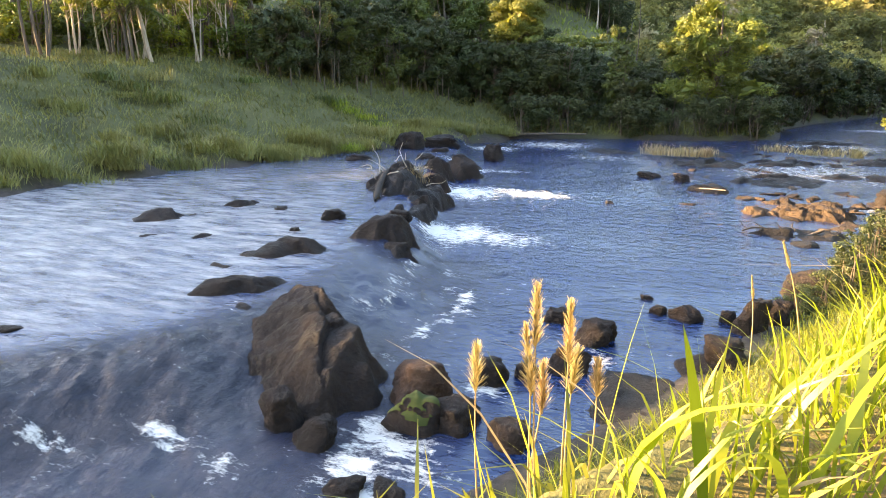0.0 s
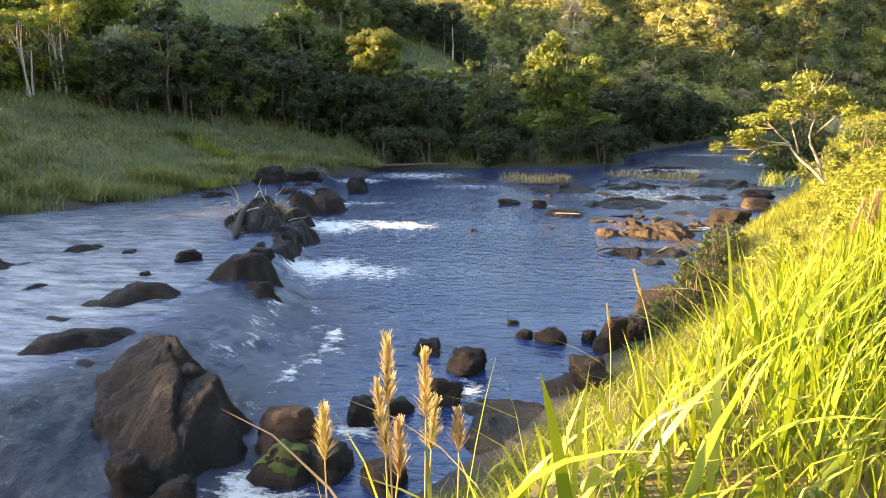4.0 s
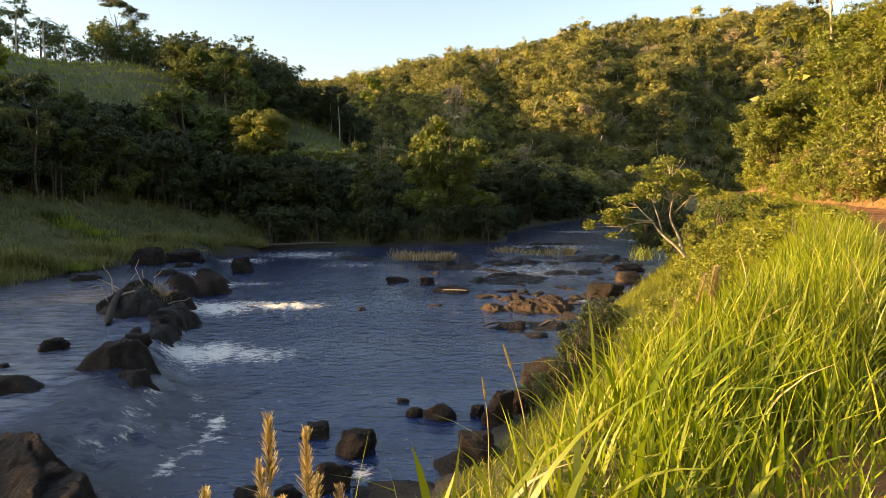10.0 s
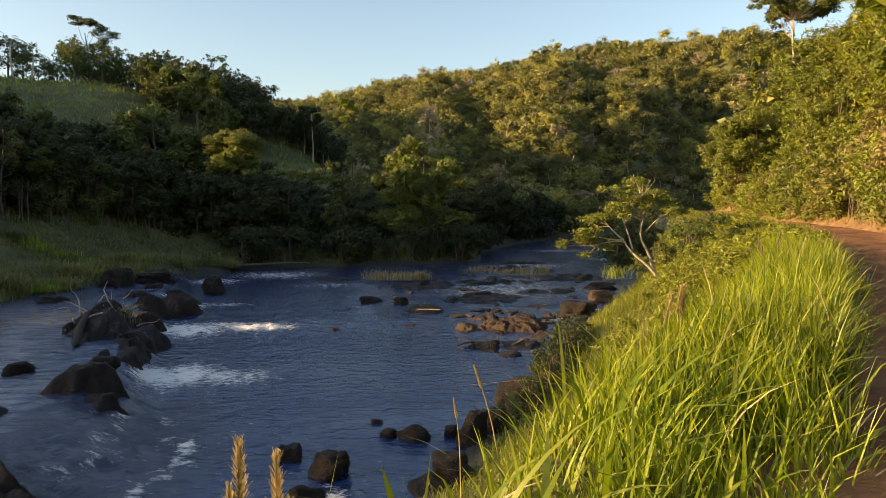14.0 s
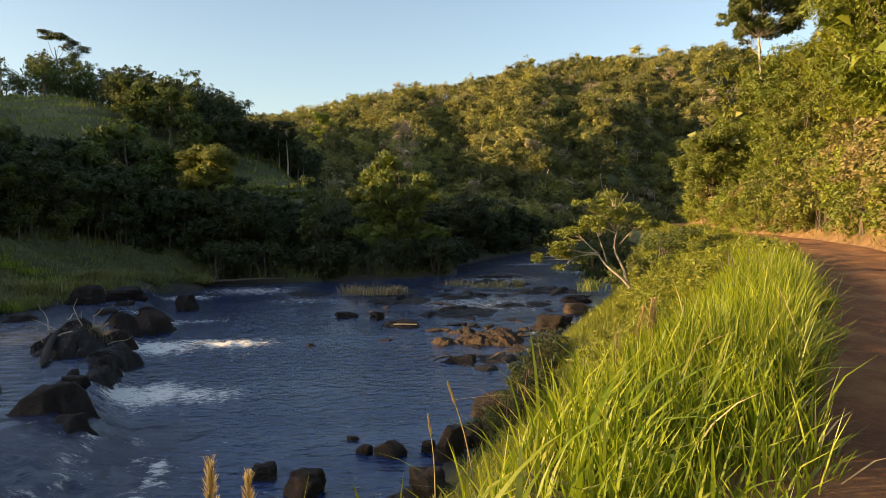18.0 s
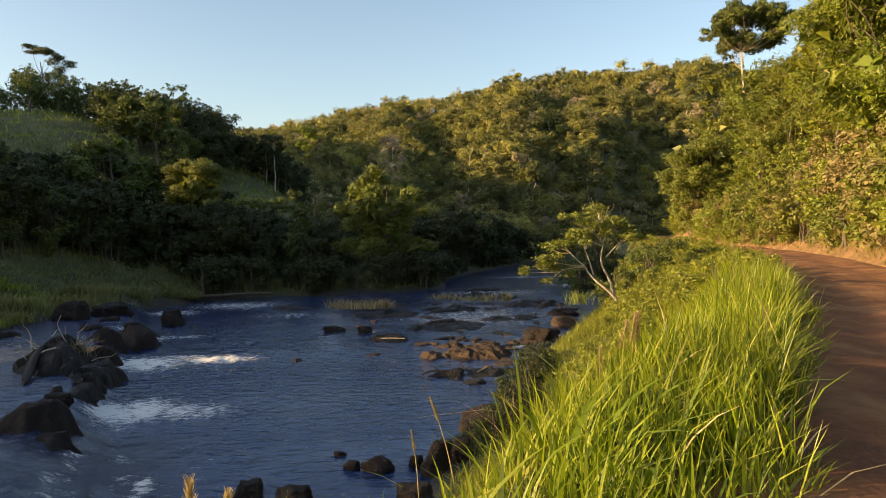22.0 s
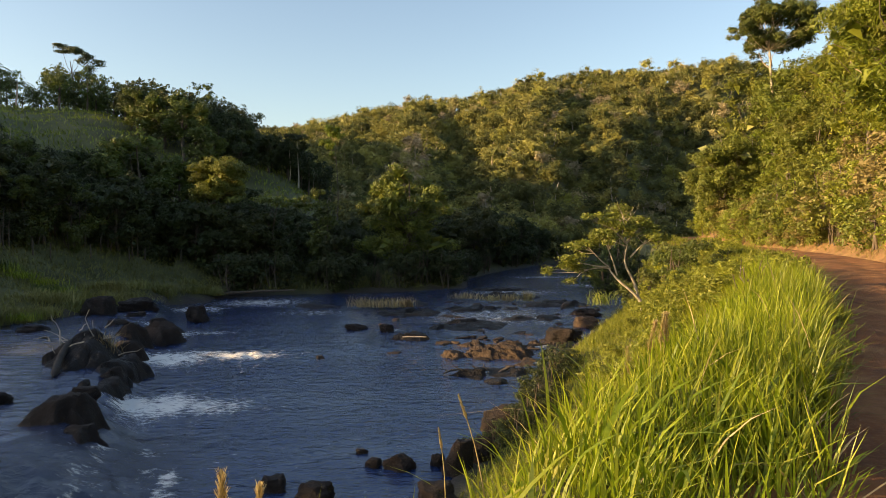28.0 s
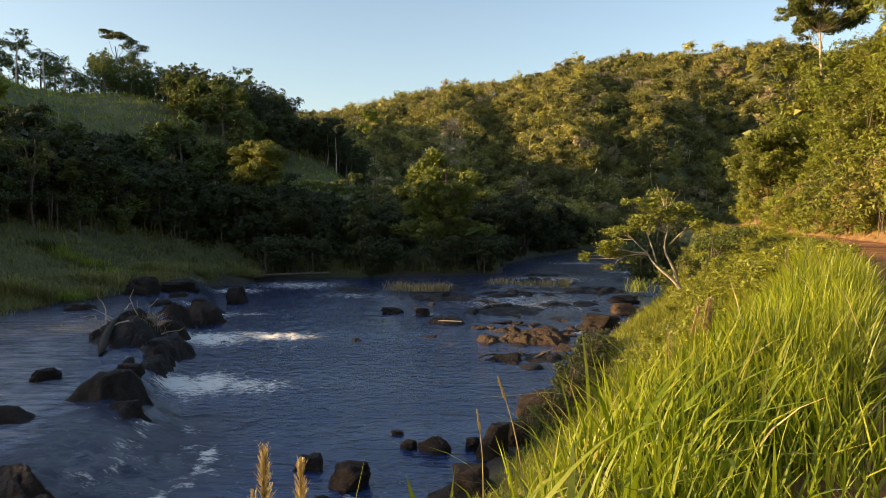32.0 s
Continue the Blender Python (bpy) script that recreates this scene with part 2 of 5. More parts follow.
# ---- shape of the land ----
def smooth(x, a, b):
    t = np.clip((x - a) / (b - a), 0, 1)
    return t * t * (3 - 2 * t)


def line_distance(x, y, pts):
    """Distance to a polyline, positive on its right hand."""
    best, sign = np.full(np.shape(x), 1e9), np.ones(np.shape(x))
    for (ax, ay), (bx, by) in zip(pts, pts[1:]):
        ux, uy = bx - ax, by - ay
        t = np.clip(((x - ax) * ux + (y - ay) * uy) / (ux * ux + uy * uy), 0, 1)
        d = np.hypot(x - ax - t * ux, y - ay - t * uy)
        side = np.where((y - ay) * ux - (x - ax) * uy > 0, -1.0, 1.0)
        near = d < best - 1e-9
        best, sign = np.where(near, d, best), np.where(near, side, sign)
    return best * sign


ROAD_Z, ROAD_W = 3.95, 4.2
ROAD_EDGE = [(-43, -55), (-22, -27), (-0.75, 0), (2.1, 3.7), (4.9, 7.4), (8.3, 12.6), (12.1, 19.4), (16.8, 28.8), (20.3, 38), (22.5, 46), (24.6, 58), (28.0, 72), (36.5, 90), (62, 112), (170, 182), (540, 430)]
BANK_FOOT = [(-45, -50), (-20, -20), (-6, 0.5), (-2.4, 7.0), (-0.6, 10.0), (0.9, 13), (1.8, 15), (3.5, 18), (4.6, 21), (5.8, 25.3), (8.3, 30.2), (12, 37.4),
             (16.3, 46), (20.5, 57), (24.5, 70), (32, 90), (54, 114), (160, 190), (520, 440)]
FAR_BANK = [(-40, -60), (-27, -20), (-25, 5), (-24.6, 18.5), (-22.5, 25.5), (-19.8, 30.9), (-17.3, 38.3), (-16, 48), (-13, 54.3), (-5, 57), (1, 58), (6, 61),
            (7, 70), (12, 82), (22, 98), (46, 120), (150, 200), (500, 450)]
LEDGE = [(-24, -18), (-15, -1), (-9.7, 5.6), (-7.3, 8.4), (-6.4, 10.6), (-6.4, 12), (-6.1, 14.1), (-7.1, 18.2), (-8.5, 20.8), (-8.9, 23.7), (-10.4, 27), (-11.5, 33.7),
         (-13, 40), (-15.5, 48), (-18, 56)]
LEDGE_Y, LEDGE_WIDE = [5, 6.5, 8, 10, 12, 16, 18, 60], [1.2, 1.4, 2.3, 2.7, 2.2, 1.9, 1.2, 1.0]
HILLS_AZ = [-180, -130, -110, -90, -70, -52, -45, -37, -30, -22, -16, -12, -9, -6, -3, 0, 5, 10, 15, 20, 25, 60, 180]
HILL_R0 = [60, 55, 48, 46, 46, 46, 46, 48, 52, 58, 62, 66, 68, 70, 72, 75, 84, 92, 98, 100, 100, 100, 60]
HILL_Z0 = [4, 5, 6, 6, 6, 5.8, 5.5, 5.0, 4.2, 3.4, 2.6, 2.2, 1.8, 1.5, 1.3, 1.2, 1, 1, 1, 1, 1, 1, 4]
HILL_R1 = [120, 120, 112, 108, 108, 115, 120, 125, 130, 125, 118, 108, 104, 100, 98, 110, 120, 120, 120, 120, 120, 120, 120]
HILL_Z1 = [14, 14, 15, 15, 15, 16, 19, 26, 25.5, 24, 20, 16, 12.5, 9, 6, 4, 4, 4, 4, 4, 4, 4, 20]
# crests between -110 and -55 are an unseen ridge, shaped to shade the valley
FAR_AZ = [-180, -130, -110, -103, -99, -97, -95, -93.6, -92.4, -91.3, -88.3, -87.3, -85.4, -83.6, -79.7, -76, -73, -71, -68.5, -64.5, -55, -50, -30, -22, -16, -12, -9, -6, -3, 0, 5, 10, 15, 20, 25, 60, 180]
FAR_EL = [3, 3, 8, 11.5, 12, 11.75, 11.6, 11.5, 11.2, 11.4, 11.2, 11.7, 12.5, 12.75, 14.6, 15.3, 14.5, 13.6, 14.4, 15.7, 15.9, 8, 8, 7, 7.0, 7.2, 7.5, 8.1, 8.75, 9.15, 10.05, 10.85, 11.45, 11.85, 11.95, 12, 6]


def land(x, y):
    """Height of the ground."""
    x, y = np.asarray(x, float), np.asarray(y, float)
    a, r = np.degrees(np.arctan2(x, y)), np.hypot(x, y)
    tab = lambda t: np.interp(a, HILLS_AZ, t)
    r0, z0, r1, z1 = tab(HILL_R0), tab(HILL_Z0), tab(HILL_R1), tab(HILL_Z1)
    s = np.clip((r - r0) / (r1 - r0), 0, 1)
    hill = z0 + (z1 - z0) * (0.65 * s + 0.35 * s * s * (3 - 2 * s))
    crest = 5.5 + 225 * np.tan(np.radians(np.interp(a, FAR_AZ, FAR_EL))) - 2.0
    s = np.clip((r - 95) / 130, 0, 1)
    far = 1 + (crest - 1) * (0.7 * s + 0.3 * s * s * (3 - 2 * s))
    far = far - 15 * np.exp(-((a - 22.5) / 2.6) ** 2) * smooth(r, 98, 125) * (1 - smooth(r, 175, 222))
    spur = 2.8 * np.sin(a * 0.62 + 0.9) + 1.6 * np.sin(a * 1.25 + r * 0.03)
    far = far + spur * smooth(r, 108, 140) * (1 - smooth(r, 185, 220)) * smooth(a, -4, 2) * (1 - smooth(a, 24, 30))
    hill = np.maximum(hill, far)
    bumps = 0.9 * np.sin(x * 0.11 + 1.3) * np.sin(y * 0.093) + 0.5 * np.sin(x * 0.27 + y * 0.19) + 0.3 * np.sin(x * 0.7 - y * 0.5)
    hill = hill + bumps * smooth(r, r0, r0 + 25)
    # the meadow between the far bank and the foot of the hill
    fb = -line_distance(x, y, FAR_BANK) + (0.55 * np.sin(0.8 * x + 1.1 * y) + 0.4 * np.sin(2.1 * y - 0.6 * x)) * smooth(-x, 8, 14) * smooth(-y, -56, -50)
    out = np.maximum(r0 - r, 0)
    t = np.clip(fb / np.maximum(fb + out, 0.1), 0, 1)
    lump = 0.22 * np.sin(x * 0.9 + 0.4 * y) * np.sin(y * 0.8 - 0.3 * x) + 0.10 * np.sin(2.3 * x + 1.1) * np.sin(2.0 * y)
    rim = 0.85 - 0.55 * smooth(y, 44, 56)
    meadow = rim + 0.45 * smooth(fb, 0, 1.6) + (z0 - rim - 0.45) * t ** 1.2 + lump * smooth(fb, 0.5, 3)
    z = np.where(fb > 0, np.where(r < r0, meadow, hill), 0)
    z = np.where(fb > 0, np.where(r < r0, z, rim + (z - rim) * np.where(a > -20, smooth(fb, -4, 26), 1.0)), z)
    # the river bed
    led = -line_distance(x, y, LEDGE)
    wide = np.interp(y, LEDGE_Y, LEDGE_WIDE)
    bed = -0.45 + 0.75 * smooth(led, -0.4 * wide, wide)
    bf = line_distance(x, y, BANK_FOOT)
    z = np.where((fb <= 0) & (bf <= 0), bed * 1.0, z)
    z = np.where((fb <= 0) & (fb > -1.2), np.maximum(z, bed + (rim - bed) * smooth(fb, -1.2, 0)), z)
    # the near bank, the road and the slope above it
    rd = line_distance(x, y, ROAD_EDGE)
    q = np.clip((-rd - 1.2) / np.maximum(bf - rd - 1.2, 0.3), 0, 1)
    bank = 0.1 + (ROAD_Z - 0.15) * (1 - q) ** np.interp(y, [0, 14, 26, 40], [1.7, 1.35, 1.0, 0.9]) + 0.07 * np.sin(2.1 * x) * np.sin(1.7 * y + x) * smooth(-rd, 0.3, 1.5)
    z = np.where((bf > 0) & (rd <= 0) & (fb <= 0), np.minimum(bank, ROAD_Z), z)
    z = np.where((bf <= 0) & (bf > -1.5) & (fb <= 0), np.maximum(z, bed + (0.1 - bed) * smooth(bf, -1.5, 0)), z)
    over = rd - ROAD_W
    slope = ROAD_Z + 0.95 * np.clip(over, 0, 4.5) + 0.62 * np.clip(over - 4.5, 0, 40) + 0.15 * np.clip(over - 44, 0, 60) + 0.35 * np.sin(0.8 * x + 0.5 * y) * smooth(over, 0.5, 3)
    z = np.where((rd > 0) & (fb <= 0), np.where(over > 0, slope, ROAD_Z - 0.06 - 0.16 * smooth(rd, 0.1, 0.5) * (1 - smooth(over, -0.5, -0.1))), z)
    return z


def water_level(x, y):
    led = -line_distance(x, y, LEDGE)
    wide = np.interp(y, LEDGE_Y, LEDGE_WIDE)
    return 0.75 * smooth(led, -0.5 * wide, 0.8 * wide)


def mesh_from(name, verts, quads=(), tris=(), smooth_shade=False):
    """A mesh out of arrays."""
    me = bpy.data.meshes.new(name)
    verts = np.asarray(verts, np.float32)
    q, t = np.asarray(quads, np.int32).reshape(-1, 4), np.asarray(tris, np.int32).reshape(-1, 3)
    me.vertices.add(len(verts))
    me.vertices.foreach_set("co", verts.ravel())
    loops = np.concatenate([q.ravel(), t.ravel()])
    me.loops.add(len(loops))
    me.loops.foreach_set("vertex_index", loops)
    start = np.concatenate([np.arange(len(q)) * 4, len(q) * 4 + np.arange(len(t)) * 3]).astype(np.int32)
    me.polygons.add(len(start))
    me.polygons.foreach_set("loop_start", start)
    me.update(calc_edges=True)
    me.validate()
    if smooth_shade:
        me.polygons.foreach_set("use_smooth", np.ones(len(me.polygons), bool))
    return me


def mark(me, name, values):
    me.attributes.new(name, "FLOAT", "POINT").data.foreach_set("value", np.asarray(values, np.float32))


def grid_quads(n, m, wrap=False):
    i, j = np.meshgrid(np.arange(n - 1), np.arange(m if wrap else m - 1), indexing="ij")
    k = (j + 1) % m
    return np.stack([i * m + j, i * m + k, (i + 1) * m + k, (i + 1) * m + j], -1).reshape(-1, 4)[:, ::-1]


def thing(name, label, category, group="", at=(0, 0, 0), kind=""):
    ob = new(name)
    ob.location = at
    return tagged(ob, label, category, group, kind)


def part(name, me, mat, parent=None, label=""):
    """One mesh object, under a thing or on its own."""
    ob = new(name, me)
    if not me.materials:
        me.materials.append(mat)
    ob.parent = parent
    return tagged(ob, label)


rings = np.concatenate([[0.02], np.geomspace(0.6, 260, 190), np.geomspace(300, 4000, 8)])
turns = np.radians(np.concatenate([np.arange(-180, -60, 2.0), np.arange(-60, 60, 0.5), np.arange(60, 180, 2.0)]))
gx, gy = np.outer(rings, np.sin(turns)), np.outer(rings, np.cos(turns))
gz = land(gx, gy)
gz[rings > 260] = np.minimum(gz[rings > 260], gz[rings <= 260][-1].mean())
me = mesh_from("ground", np.stack([gx, gy, gz], -1).reshape(-1, 3), grid_quads(len(rings), len(turns), True), (), True)
over = line_distance(gx, gy, ROAD_EDGE) - ROAD_W
fbank = -line_distance(gx, gy, FAR_BANK)
foot = line_distance(gx, gy, BANK_FOOT)
mark(me, "soil", (smooth(over, -5.5, -4.2) * (1 - smooth(over, 0.6, 2.6)) * (fbank < 0)).ravel())
mark(me, "bed", ((1 - smooth(fbank, -0.2, 0.5)) * (1 - smooth(foot, -0.3, 0.6))).ravel())
tagged(part("ground", me, M_GROUND), "grassy valley floor with wooded hills and a river bed", "ground", kind="structure")

# the road: an earth track with two wheel ruts
steps, across = 260, 15
edge = np.array(ROAD_EDGE, float)
run = np.concatenate([[0], np.cumsum(np.hypot(*np.diff(edge, axis=0).T))])
s = np.linspace(0, run[-1], steps)
ex, ey = np.interp(s, run, edge[:, 0]), np.interp(s, run, edge[:, 1])
for k in range(3):
    ex[1:-1], ey[1:-1] = (ex[:-2] + ex[1:-1] * 2 + ex[2:]) / 4, (ey[:-2] + ey[1:-1] * 2 + ey[2:]) / 4
tx, ty = np.gradient(ex), np.gradient(ey)
ln = np.hypot(tx, ty)
u = np.linspace(-0.35, ROAD_W + 0.4, across)
rx, ry = ex[:, None] + (ty / ln)[:, None] * u, ey[:, None] - (tx / ln)[:, None] * u
rut = -0.07 * np.exp(-((u - 1.1) / 0.3) ** 2) - 0.07 * np.exp(-((u - 3.0) / 0.3) ** 2)
rz = ROAD_Z + rut + 0.03 * np.sin(rx * 1.3) * np.sin(ry * 0.9) + np.where((u < -0.2) | (u > ROAD_W + 0.2), -0.12, 0.0)
me = mesh_from("road", np.stack([rx, ry, rz], -1).reshape(-1, 3), grid_quads(steps, across)[:, ::-1], (), True)
tagged(part("road", me, M_ROAD), "red earth track with wheel ruts beside the river", "road", kind="structure")

# the river: an upper pool, the ledge that it falls over, and the lower pool
wx, wy = np.meshgrid(np.concatenate([np.arange(-46, -18, 0.7), np.arange(-18, -11, 0.18), np.arange(-11, -2.5, 0.09), np.arange(-2.5, 6, 0.18), np.arange(6, 60, 0.8)]),
                     np.concatenate([np.arange(-30, 3, 1.2), np.arange(3, 19, 0.1), np.arange(19, 34, 0.2), np.arange(34, 62, 0.45), np.arange(62, 130, 1.4)]), indexing="ij")
wz = water_level(wx, wy)
FOAM = [(-9.9, 29.2, 0.8, 1.2, 1.25), (-9.0, 29.0, 1.3, 1.6, 1.0), (-6.6, 29.6, 1.7, 0.9, 1.0), (-8.0, 30.4, 1.6, 0.4, 0.75), (-8.0, 21.6, 0.6, 0.9, 1.25), (-7.1, 21.4, 1.1, 1.6, 1.05), (-5.6, 21.2, 1.5, 1.1, 0.72),
        (-13.0, 46.3, 1.9, 1.4, 0.75), (-11.4, 35.6, 1.3, 0.9, 0.95), (-9.6, 36.0, 1.6, 0.6, 0.6)]
FOAM += [(-4.25, 8.6, 0.35, 0.5, 1.1), (-3.75, 8.3, 0.6, 0.35, 0.9), (-4.2, 7.7, 0.4, 0.5, 1.0), (-3.9, 7.1, 0.5, 0.4, 0.85), (-3.3, 7.8, 0.5, 0.3, 0.7), (-7.25, 7.3, 0.5, 0.14, 0.95), (-6.9, 7.05, 0.3, 0.12, 0.8),
         (-5.9, 6.95, 0.2, 0.28, 0.85), (-8.6, 6.45, 0.45, 0.13, 0.95), (-3.1, 10.5, 0.4, 0.3, 0.85), (-1.4, 12.5, 0.25, 0.5, 0.85), (6.6, 31.0, 0.8, 0.5, 0.8), (4.6, 25.5, 1.6, 0.35, 0.35), (3.9, 40.8, 3.5, 0.8, 0.45),
         (18.8, 62.3, 3, 1.5, 0.7), (15.9, 72.6, 4, 1.5, 0.6), (-9.5, 50.0, 3.6, 2.6, 0.62), (-5.0, 44.0, 3.0, 1.6, 0.42), (6.5, 41.5, 5.0, 4.5, 0.44), (10.0, 56.0, 5.0, 3.0, 0.45), (-0.2, 36.2, 0.8, 0.6, 0.65), (8.6, 33.5, 0.9, 0.4, 0.8), (5.6, 38.4, 1.0, 0.3, 0.6)]
foam = np.zeros_like(wx)
for fx, fy, sx, sy, amount in FOAM:
    foam = np.maximum(foam, amount * np.exp(-((wx - fx) / sx) ** 2 - ((wy - fy) / sy) ** 2))
drop = np.clip(wz * (0.75 - wz) * 7, 0, 1)
field = lambda fx, fy, seed: np.array([noise.noise(Vector((x * fx, y * fy, seed))) for x, y in zip(wx.ravel(), wy.ravel())]).reshape(wx.shape)
rough, streak = field(1.6, 1.2, 3), field(2.8, 0.9, 7)
chop = field(3.4, 2.6, 11)
# the bedrock under the sliding water shows as folds that run down the slope
led = -line_distance(wx, wy, LEDGE)
fu, fv = 0.42 * wx - 0.91 * wy, 0.91 * wx + 0.42 * wy
fold = np.zeros_like(wx)
near_ = (wy > 3) & (wy < 19) & (wx > -12) & (wx < -2)
for f_, g_, a_ in ((0.75, 0.22, 0.15), (1.7, 0.45, 0.13), (3.8, 1.0, 0.10), (8.5, 2.6, 0.07)):
    fold[near_] += [a_ * (0.42 - abs(noise.noise(Vector((v_ * f_, u_ * g_, 21 + f_))))) for u_, v_ in zip(fu[near_], fv[near_])]
slide = smooth(led, -3.2, -0.6) * (1 - smooth(led, 1.2, 2.4)) * near_ * (1 - smooth(wy, 17.5, 19))
# white lines where the slide meets the pool, and torn along its folds
wide_ = np.interp(wy, LEDGE_Y, LEDGE_WIDE)
toe = np.exp(-((led + 0.62 * wide_ + 0.35 * rough) / 0.3) ** 2) * (wy > 11) * (wy < 17.6)
torn = field(0.8, 0.9, 17)
foam = np.maximum(foam, toe * (0.34 + 0.6 * chop + 1.0 * torn))
foam = np.maximum(foam, 0.55 * np.exp(-((led - 0.2 + 0.5 * rough) / 0.25) ** 2) * (wy > 12.6) * (wy < 16.5) * (0.6 + chop))
wz = wz + chop * (0.01 + 0.03 * drop + 0.05 * np.minimum(foam, 1)) + rough * (0.03 + 0.05 * drop + 0.11 * np.minimum(foam, 1)) + streak * (0.012 + 0.04 * drop) + fold * slide * np.interp(wy, [10, 12.5, 19], [1.0, 0.55, 0.4])
me = mesh_from("water", np.stack([wx, wy, wz], -1).reshape(-1, 3), grid_quads(*wx.shape)[:, ::-1], (), True)
mark(me, "foam", foam.ravel())
shallow = 0.85 * (1 - smooth(wy, 9.3, 11.5)) * (1 - smooth(wx, -4.5, -2.2))
mark(me, "thin", np.maximum(slide * np.interp(wy, [11, 13], [1.0, 0.6]), shallow * (led < 1.5)).ravel())
# where the upper pool gets its painted sky reflection
mark(me, "sky_glare", (smooth(led, 1.3, 4.0) * np.interp(wy, [-30, 5, 9, 13, 18, 24, 34], [0.5, 0.6, 0.8, 0.9, 0.8, 0.5, 0.1])).ravel())
tagged(part("water", me, M_WATER), "dark rippled river with white water below a rock ledge", "river", kind="structure")

# ---- rocks ----
def rock_mesh(seed, detail=3, blocky=0.5, rough=0.3):
    """A boulder one metre across: a many-faced block with its edges worn round by water."""
    rng = random.Random(seed)
    bm = bmesh.new()
    bmesh.ops.create_icosphere(bm, subdivisions=detail, radius=1.0)
    co = np.array([v.co for v in bm.verts])
    planes = [(0, 0, 1, rng.uniform(0.30, 0.42))]
    for k in range(13):
        a_, c_ = rng.uniform(0, 6.283), rng.uniform(-0.35, 0.85)
        s_ = math.sqrt(1 - c_ * c_)
        planes.append((s_ * math.cos(a_), s_ * math.sin(a_), c_, rng.uniform(0.34, 0.56)))
    pl = np.array(planes)
    power = 9 + 24 * blocky
    rad = (np.maximum(co @ pl[:, :3].T, 0.02) / pl[:, 3]) ** power
    rad = np.clip(rad.sum(1) ** (-1 / power), 0.2, 0.75)
    off = Vector((rng.uniform(0, 50), rng.uniform(0, 50), rng.uniform(0, 50)))
    for v, r_ in zip(bm.verts, rad):
        p = v.co * r_
        lay = Vector((p.x * 0.8, p.y * 0.8, p.z * 2.4 + p.x * 0.7))
        ridge = sum((0.5 - abs(noise.noise(lay * f_ + off))) * a_ for f_, a_ in ((2.6, 0.55), (5.5, 0.36), (11, 0.22), (23, 0.12)))
        n = noise.noise(p * 1.9 + off) * rough * 0.8 + ridge * rough * 1.25
        v.co = p * (1 + n)
    me = bpy.data.meshes.new("rock")
    bm.to_mesh(me)
    bm.free()
    me.polygons.foreach_set("use_smooth", np.ones(len(me.polygons), bool))
    lo = np.array([v.co for v in me.vertices])
    span = lo.max(0) - lo.min(0)
    mid = (lo.max(0) + lo.min(0)) / 2
    me.vertices.foreach_set("co", ((lo - mid) / span).astype(np.float32).ravel())
    return me


def rock(seed, x, y, z, w, d, h, turn, mat, label, group, name="rock", sink=0.8, detail=4, blocky=0.85, rough=0.4, tip=0):
    me = rock_mesh(seed, detail, blocky, rough)
    me.transform(Matrix.Diagonal((w, d, h * (1 + sink), 1)))
    ob = part(name, me, mat)
    ob.matrix_world = pose(x, y, z + h / 2 - h * sink / 2, tip, tip * 0.6, turn)
    return tagged(ob, label, "rock", group)


def outcrop(seed, x, y, z, w, d, h, turn, mat, label, group, name="outcrop", slant=(0.0, 0.0), steps=0.5, plateau=3.0, rough=1.0, fine=24, pieces_=3, grain=1.0):
    """Bedrock that rises out of the water: an uneven plateau with broken, layered edges."""
    rng = random.Random(seed)
    off = Vector((rng.uniform(0, 90), rng.uniform(0, 90), rng.uniform(0, 90)))
    rings_, spokes = fine, fine * 2
    blocks = []
    for k in range(pieces_ + 1):
        size_ = 1.0 if k == 0 else rng.uniform(0.35, 0.62)
        mx, my = (0, 0) if k == 0 else (rng.uniform(-0.5, 0.5), rng.uniform(-0.5, 0.5))
        sides_ = []
        for j in range(7):
            th = (j + rng.uniform(-0.35, 0.35)) * 2 * math.pi / 7
            sides_.append((math.cos(th), math.sin(th), size_ * rng.uniform(0.72, 1.0), rng.uniform(0.8, 3.2) * plateau / 3 / size_ ** 0.5))
        blocks.append((mx, my, rng.uniform(0.5, 0.66) if k == 0 else rng.uniform(0.65, 1.05), sides_))
    vs = []
    for i in range(rings_ + 1):
        rho = i / rings_
        for j in range(spokes):
            a_ = 2 * math.pi * j / spokes
            c_, s_ = math.cos(a_), math.sin(a_)
            f_ = 1 + 0.28 * noise.noise(Vector((c_ * 1.3, s_ * 1.3, 0)) + off) + 0.12 * noise.noise(Vector((c_ * 4, s_ * 4, 3)) + off)
            px, py = rho * f_ * c_ * w / 2, rho * f_ * s_ * d / 2
            q_ = Vector((px, py, 0)) + off
            u_ = (rho * f_ * c_, rho * f_ * s_)
            top = max(min([hh] + [(off_ - (u_[0] - bx) * dx - (u_[1] - by) * dy) * st_ for dx, dy, off_, st_ in sides_]) for bx, by, hh, sides_ in blocks)
            top = max(top, -0.3) * (1 + slant[0] * u_[0] + slant[1] * u_[1])
            rid = sum((0.45 - abs(noise.noise(Vector((q_.x * k_, q_.y * k_ * 0.55, q_.z))))) * b_ for k_, b_ in ((0.9 * grain, 0.42), (2.1 * grain, 0.3), (4.7 * grain, 0.2), (10 * grain, 0.12)))
            zz = h * (top + rough * 0.5 * rid * (1 - rho ** 6))
            if steps:
                st = h * 0.23
                zz = zz * (1 - steps) + (math.floor(zz / st) + min((zz / st % 1) * 4, 1)) * st * steps
            vs.append((px, py, zz - (0.5 if i == rings_ else 0.0)))
    me = mesh_from(name, np.array(vs), grid_quads(rings_ + 1, spokes, True)[:, ::-1], (), True)
    ob = part(name, me, mat)
